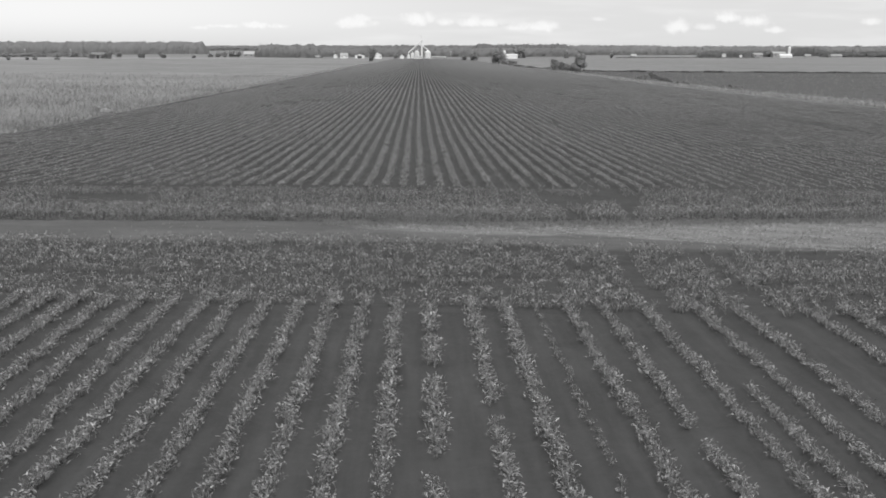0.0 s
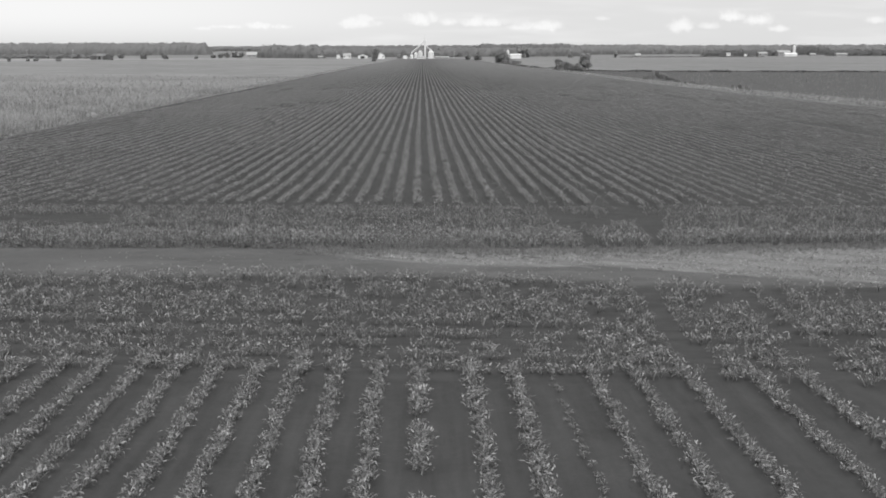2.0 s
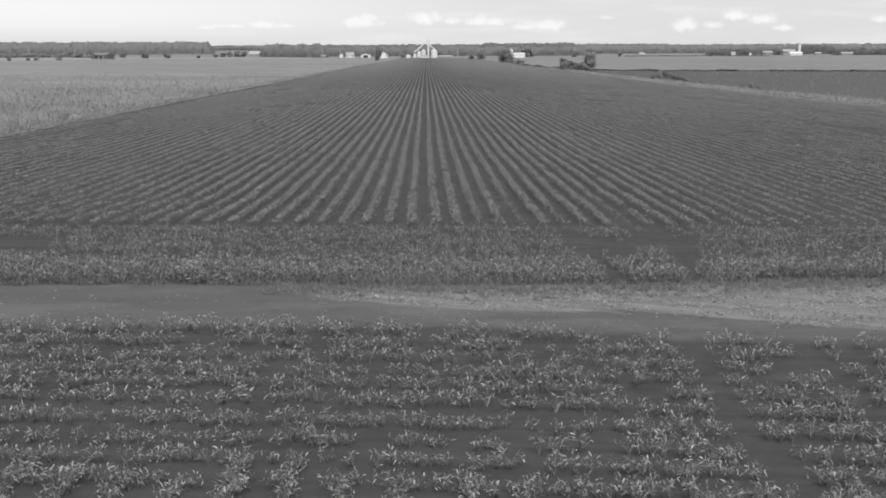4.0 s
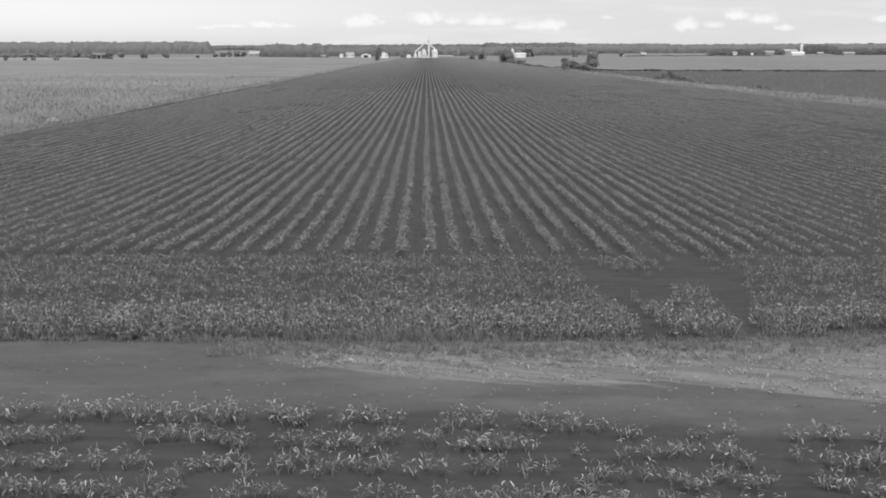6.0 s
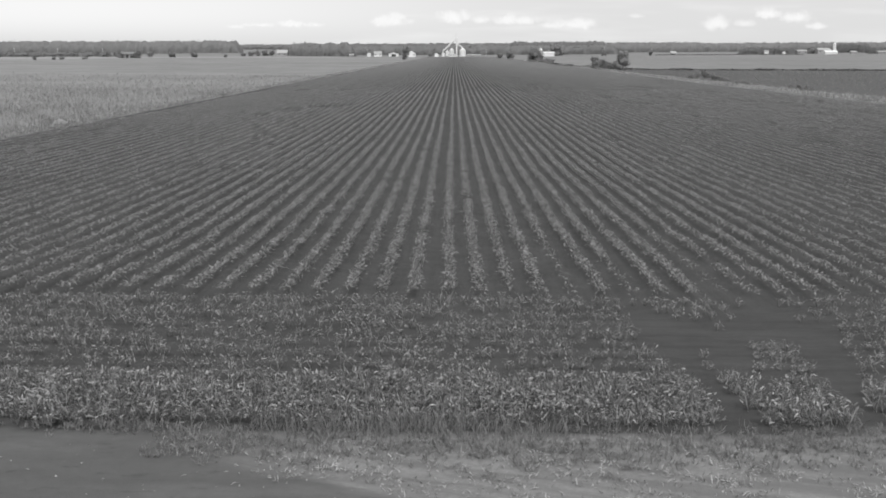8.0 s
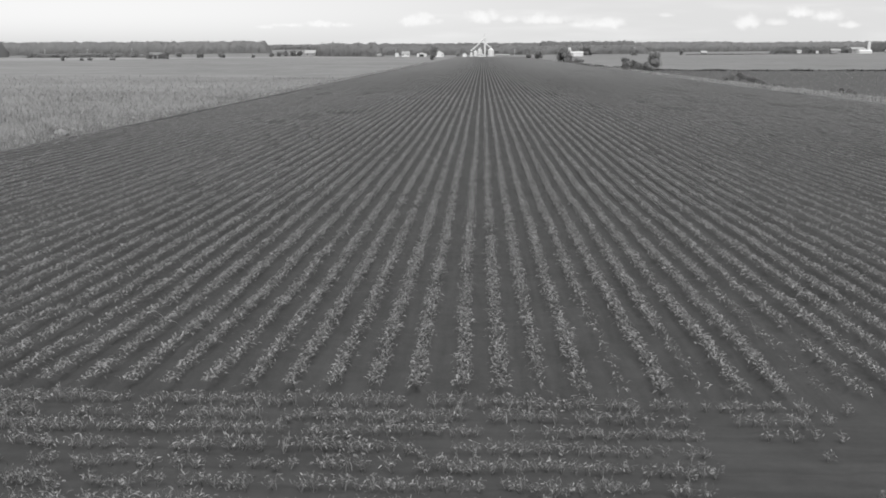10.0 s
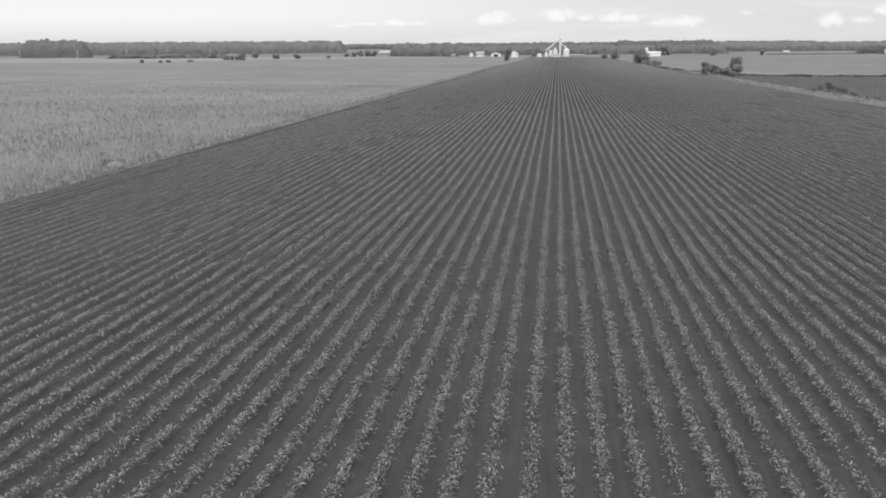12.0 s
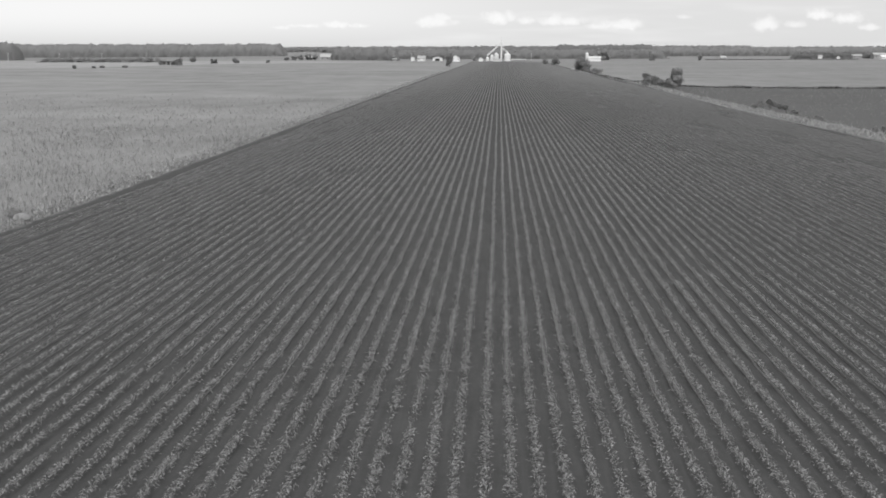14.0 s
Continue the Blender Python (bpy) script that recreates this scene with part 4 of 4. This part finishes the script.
# ---- far buildings ----
def gable_house(name, x, y, wide, deep, eaves, top, label, wall=None, roof=None, along=True, door=0.0, windows=0, turn=0.0):
    """A building with walls, an overhanging pitched roof, a door and windows on the side to the field. along: the ridge runs across the view."""
    wall, roof = wall or M_WHITE, roof or M_ROOF
    wide, deep, eaves, top = 1.08 * wide, 1.08 * deep, 1.08 * eaves, 1.08 * top
    house = thing(name, (x, y, float(terrain(x, y))), label, "building", turn=turn)
    w, d = wide / 2, deep / 2
    bm = bmesh.new()
    if along:
        pts = [(-w, -d, -1), (w, -d, -1), (w, d, -1), (-w, d, -1), (-w, -d, eaves), (w, -d, eaves), (w, d, eaves), (-w, d, eaves), (-w, 0, top), (w, 0, top)]
        fs = [(0, 1, 5, 4), (2, 3, 7, 6), (1, 2, 6, 9, 5), (3, 0, 4, 8, 7)]
        slopes = [((-w - 0.5, -d - 0.6, eaves - 0.3), (w + 0.5, -d - 0.6, eaves - 0.3), (w + 0.5, 0, top + 0.12), (-w - 0.5, 0, top + 0.12)), ((w + 0.5, d + 0.6, eaves - 0.3), (-w - 0.5, d + 0.6, eaves - 0.3), (-w - 0.5, 0, top + 0.12), (w + 0.5, 0, top + 0.12))]
    else:
        pts = [(-w, -d, -1), (w, -d, -1), (w, d, -1), (-w, d, -1), (-w, -d, eaves), (w, -d, eaves), (w, d, eaves), (-w, d, eaves), (0, -d, top), (0, d, top)]
        fs = [(0, 1, 5, 8, 4), (2, 3, 7, 9, 6), (1, 2, 6, 5), (3, 0, 4, 7)]
        slopes = [((-w - 0.5, -d - 0.5, eaves - 0.3), (0, -d - 0.5, top + 0.12), (0, d + 0.5, top + 0.12), (-w - 0.5, d + 0.5, eaves - 0.3)), ((0, -d - 0.5, top + 0.12), (w + 0.5, -d - 0.5, eaves - 0.3), (w + 0.5, d + 0.5, eaves - 0.3), (0, d + 0.5, top + 0.12))]
    vs = [bm.verts.new(p) for p in pts]
    for f in fs:
        bm.faces.new([vs[k] for k in f])
    part("wall", bm, wall, house)
    bm = bmesh.new()
    for s in slopes:
        top_side = [bm.verts.new(p) for p in s]
        low_side = [bm.verts.new((p[0], p[1], p[2] - 0.2)) for p in s]
        bm.faces.new(top_side)
        bm.faces.new(low_side[::-1])
        for k in range(4):
            bm.faces.new((top_side[k - 1], top_side[k], low_side[k], low_side[k - 1]))
    bmesh.ops.recalc_face_normals(bm, faces=bm.faces)
    part("roof", bm, roof, house)
    if door:
        # a dark panel on the wall paints the shade inside an open doorway
        part("door", box(bmesh.new(), -door / 2, door / 2, -d - 0.12, -d + 0.05, -0.2, eaves * 0.8, 0.03), M_DARK, house, "dark panel for the shade inside an open barn doorway")
    for k in range(windows):
        wx = -w + (k + 0.5) * wide / windows
        if abs(wx) < door / 2 + 0.5:
            continue
        part("window", box(bmesh.new(), wx - 0.6, wx + 0.6, -d - 0.1, -d + 0.05, eaves * 0.4, eaves * 0.4 + 1.2, 0.02), M_DARK, house)
    return house


def grain_bin(x, y, radius, eaves, top, label):
    """A ribbed steel bin with a conical roof, a cap and a ladder."""
    silo = thing("grain_bin", (x, y, float(terrain(x, y))), label, "silo", "bins of the grain elevator")
    bm, rings, sides = bmesh.new(), 9, 24
    profile = []
    for k in range(rings):
        z0, z1 = -1 + (eaves + 1) * k / rings, -1 + (eaves + 1) * (k + 1) / rings
        profile += [(radius, z0), (radius, z1 - 0.16), (radius * 1.015, z1 - 0.12), (radius * 1.015, z1 - 0.04)]
    loops = [[bm.verts.new((r_ * math.cos(a), r_ * math.sin(a), z_)) for a in np.arange(sides) * 2 * math.pi / sides] for r_, z_ in profile]
    for lower, upper in zip(loops, loops[1:]):
        for k in range(sides):
            bm.faces.new((lower[k - 1], lower[k], upper[k], upper[k - 1]))
    part("shell", bm, M_STEEL, silo)
    part("roof", tube(bmesh.new(), (0, 0, eaves), (0, 0, top), radius * 1.04, radius * 0.12, 24), M_STEEL, silo)
    part("cap", tube(bmesh.new(), (0, 0, top), (0, 0, top + 0.5), radius * 0.16, radius * 0.1, 12), M_STEEL, silo)
    bm = bmesh.new()
    for s in (-0.25, 0.25):
        tube(bm, (s, -radius - 0.15, 0), (s, -radius - 0.15, eaves), 0.05, 0.05, 6)
    for k in range(int(eaves / 0.6)):
        tube(bm, (-0.25, -radius - 0.15, 0.3 + 0.6 * k), (0.25, -radius - 0.15, 0.3 + 0.6 * k), 0.03, 0.03, 5)
    part("ladder", bm, M_STEEL, silo)
    return silo


M_GREY = plain_material("weathered_boards", 0.22, 0.85, 0.2, scale=0.7)
M_PALE = plain_material("pale_roof", 0.42, 0.6, 0.3, 0.0, scale=0.5)
D = 1300
fx = lambda bearing: at_far(bearing, D)
grain_bin(fx(756), D, 3.9, 7.6, 10.6, "bright steel grain bin with a conical roof")
grain_bin(fx(737), D + 4, 3.0, 7.6, 10.4, "tall bright steel grain bin with a conical roof")
grain_bin(fx(722), D - 6, 1.9, 4.0, 5.4, "small bright steel grain bin with a conical roof")
grain_bin(fx(729), D + 16, 2.2, 6.0, 7.8, "bright steel grain bin behind others")


def elevator_leg(x, y, tall):
    leg = thing("elevator_leg", (x, y, float(terrain(x, y))), "slim tall grain elevator tower with a head house", "tower")
    part("casing", box(bmesh.new(), -1.0, 1.0, -0.7, 0.7, -1, tall - 3, 0.05), M_STEEL, leg)
    part("head", box(bmesh.new(), -1.4, 1.4, -1.0, 1.0, tall - 3, tall - 0.5, 0.2), M_STEEL, leg)
    part("mast", tube(bmesh.new(), (-0.7, 0, tall - 1), (-0.7, 0, tall + 5.0), 0.45, 0.25, 8), M_STEEL, leg)
    for k in range(4):
        z = 1 + k * (tall - 5) / 3
        part("platform", box(bmesh.new(), -1.3, 1.3, -1.1, 1.1, z, z + 0.15), M_STEEL, leg)
    return leg


elevator_leg(fx(745.5), D - 3, 23.5)


def conveyor(a, b, label):
    """An inclined conveyor on a lattice, from one point to another."""
    ob = thing("conveyor", a, label, "conveyor", "conveyors of the grain elevator")
    end = Vector(b) - Vector(a)
    part("trough", tube(bmesh.new(), (0, 0, 0), end, 0.65, 0.65, 8), M_STEEL, ob)
    bm = bmesh.new()
    n = 8
    for k in range(n):
        p, q = end * (k / n), end * ((k + 1) / n)
        low = Vector((0, 0, -1.3))
        tube(bm, p + low, q + low, 0.09, 0.09, 5)
        tube(bm, p, q + low, 0.07, 0.07, 5)
    part("truss", bm, M_STEEL, ob)
    return ob


base_z = float(terrain(0, D))
conveyor((fx(721), D - 4, base_z + 6.5), (fx(744.5), D - 4, base_z + 21.5), "inclined steel conveyor rising to the elevator tower")
conveyor((fx(756), D + 1, base_z + 11.0), (fx(747), D - 2, base_z + 15.5), "inclined steel spout from tower to grain bin")
gable_house("shed", fx(711), D - 20, 4.5, 5, 3.2, 4.6, "small white shed beside the grain elevator", along=False)
gable_house("shed", fx(739), D - 18, 9, 5, 2.0, 3.2, "low white shed before the grain bins", M_WHITE, M_ROOF)
gable_house("shed", fx(775), D - 8, 16, 6, 1.6, 2.4, "long low pale shed beside the grain bins", M_WALL, M_ROOF)
gable_house("house", fx(668.5), D - 30, 9.5, 9, 4.4, 7.0, "white farmhouse with a pale gable", M_WHITE, M_ROOF, False, windows=3)
gable_house("shed", fx(634), D + 20, 11, 9, 3.2, 4.6, "white machine shed with a wide dark doorway", M_WHITE, M_WHITE, False, door=5.5)
gable_house("house", fx(607), D + 10, 8.5, 8, 3.6, 6.0, "white farmhouse with a grey roof", M_WHITE, M_ROOF, True, windows=3)
gable_house("shed", fx(591), D + 14, 4, 4, 3.6, 4.6, "small white shed beside a farmhouse", M_WHITE, M_WHITE, False)
gable_house("shed", fx(560), D + 10, 5, 4, 2.2, 3.0, "small pale shed at the far field edge", M_WALL, M_ROOF)
gable_house("barn", fx(434), D + 30, 12, 10, 3.6, 7.0, "pale barn with a light pitched roof", M_WALL, M_PALE, True, windows=2)
gable_house("shed", fx(402), D + 40, 9, 6, 2.6, 3.6, "low pale shed among dark trees", M_WALL, M_PALE)
gable_house("barn", at_far(178, 800), 800, 9.5, 7, 2.9, 4.2, "grey barn among small dark trees", M_WALL, M_GREY, True, door=2, windows=4)
gable_house("barn", fx(902), D - 20, 14, 9, 4.2, 5.2, "long white barn with a shallow roof", M_WHITE, M_WHITE, True)
grain_bin(fx(889.5), D - 22, 1.9, 9.0, 10.6, "slim white silo beside a barn")
gable_house("barn", at_far(1383, D + 110), D + 110, 16, 12, 5.0, 7.0, "pale barn with a light roof beside a silo", M_WALL, M_PALE, True, windows=3)
gable_house("barn", at_far(1396, D + 90), D + 90, 15, 8, 2.6, 4.4, "low bright white barn beside a silo", M_WHITE, M_WHITE, True)
grain_bin(at_far(1403, D + 100), D + 100, 1.9, 13.2, 14.8, "tall slim white tower silo beside barns")
gable_house("house", at_far(1346, D + 110), D + 110, 11, 8, 3.6, 5.2, "grey farmhouse among trees", M_WALL, M_ROOF, True, windows=3)
gable_house("shed", at_far(1316, D + 100), D + 100, 2.8, 3, 2.2, 3.0, "tiny white shed before dark trees", M_WHITE, M_WHITE, False)
gable_house("shed", at_far(1436, D + 110), D + 110, 7, 6, 2.4, 3.6, "small pale shed among trees", M_WALL, M_PALE)
gable_house("barn", at_far(1487, D + 90), D + 90, 14, 8, 2.6, 3.8, "low pale barn beside dark trees", M_WALL, M_PALE)
gable_house("house", at_far(1123, 1400), 1400, 6.5, 6, 1.8, 4.0, "small pale farmhouse before distant woodland", M_WALL, M_PALE)
gable_house("house", at_far(1285, D + 120), D + 120, 5, 5, 3.0, 4.4, "white house half hidden by trees", M_WHITE, M_ROOF)


def utility_pole(x, y, tall):
    pole = thing("utility_pole", (x, y, float(terrain(x, y))), "weathered pale utility pole with a crossarm", "pole", "utility poles along the far road")
    part("post", tube(bmesh.new(), (0, 0, -1), (0, 0, tall), 0.28, 0.2, 8), M_POLE, pole)
    part("crossarm", box(bmesh.new(), -1.2, 1.2, -0.1, 0.1, tall - 1.0, tall - 0.75), M_POLE, pole)
    for s in (-1.0, 0.0, 1.0):
        part("insulator", tube(bmesh.new(), (s, 0, tall - 0.75), (s, 0, tall - 0.45), 0.1, 0.07, 6), M_WHITE, pole)


for bearing, d in ((-230, 1100), (-120, 1100), (-28, 1100), (48, 1100), (128, 1080), (590, 1330), (797, 1330), (1085, 1330)):
    utility_pole(at_far(bearing, d), d, 9.0)


# ---- clouds on the horizon ----
def cloud_material():
    n = Nodes("bright_clouds")
    x, _, z = n.xyz()
    puff = n.math("ADD", n.math("MULTIPLY", n.math("SUBTRACT", n.noise(0.011, 3), 0.5), 0.8), n.math("MULTIPLY", n.math("SUBTRACT", n.noise(0.035, 5, rough=0.65), 0.5), 0.7))
    whole = None
    for bearing, lift, w, h, amount in CLOUDS:
        cx, cz = at_far(bearing, 4500), crest(lift, 4500, at_far(bearing, 4500))
        a = n.math("DIVIDE", n.math("SUBTRACT", x, cx), w * 1.55)
        b = n.math("DIVIDE", n.math("SUBTRACT", z, cz), h * 1.5)
        r = n.math("SQRT", n.math("ADD", n.math("MULTIPLY", a, a), n.math("MULTIPLY", b, b)))
        r = n.math("ADD", r, n.math("MULTIPLY", puff, 1.7))
        # sharp towering tops, soft flat feet
        soft = n.math("ADD", 1.0, n.math("MULTIPLY", n.span(n.math("MULTIPLY", b, -1.0), -0.2, 1.0), 0.5))
        m = n.math("MULTIPLY", n.math("SUBTRACT", 1, n.span(n.math("MULTIPLY", r, soft), 0.0, 1.2)), amount * 0.9)
        whole = m if whole is None else n.math("MAXIMUM", whole, m)
    thin = n.math("MULTIPLY", n.span(n.math("MULTIPLY", x, -1.0), -700.0, 1900.0), n.span(z, 60.0, 240.0))
    whole = n.math("MAXIMUM", whole, n.math("MULTIPLY", thin, 0.58))
    streaks = n.noise(1.0, 4, n.stretch(0.0011, 1, 0.011))
    whole = n.math("MAXIMUM", whole, n.math("MULTIPLY", n.span(streaks, 0.5, 0.75), 0.4))
    tree_ = n.tree
    clear, glow, both = n.add("ShaderNodeBsdfTransparent"), n.add("ShaderNodeEmission"), n.add("ShaderNodeMixShader")
    glow.inputs["Color"].default_value = (1, 1, 1, 1)
    glow.inputs["Strength"].default_value = 0.97
    tree_.links.new(whole, both.inputs[0])
    tree_.links.new(clear.outputs[0], both.inputs[1])
    tree_.links.new(glow.outputs[0], both.inputs[2])
    tree_.links.new(both.outputs[0], tree_.nodes["Material Output"].inputs[0])
    return n.mat


CLOUDS = ((345, 50, 50, 10, 0.6), (395, 47, 70, 12, 0.75), (450, 46, 70, 16, 0.85), (490, 47, 40, 16, 0.8), (622, 42, 95, 26, 0.75), (640, 34, 50, 20, 0.65), (738, 34, 58, 28, 0.9), (790, 40, 42, 18, 0.7), (830, 40, 60, 22, 0.8), (865, 42, 55, 18, 0.75), (915, 50, 50, 12, 0.6), (950, 48, 80, 22, 0.8), (1064, 34, 26, 8, 0.35), (1208, 48, 50, 26, 0.7), (1254, 48, 38, 14, 0.5), (1300, 31, 42, 22, 0.9), (1348, 38, 52, 22, 0.85), (1384, 53, 40, 12, 0.6), (1558, 38, 34, 14, 0.55))
bm = bmesh.new()
box(bm, -3200, 3200, 4560, 4562, -20, 760)
backdrop = part("backdrop", bm, cloud_material())
tagged(backdrop, "bright low cumulus clouds far off in the sky", "sky", kind="structure")
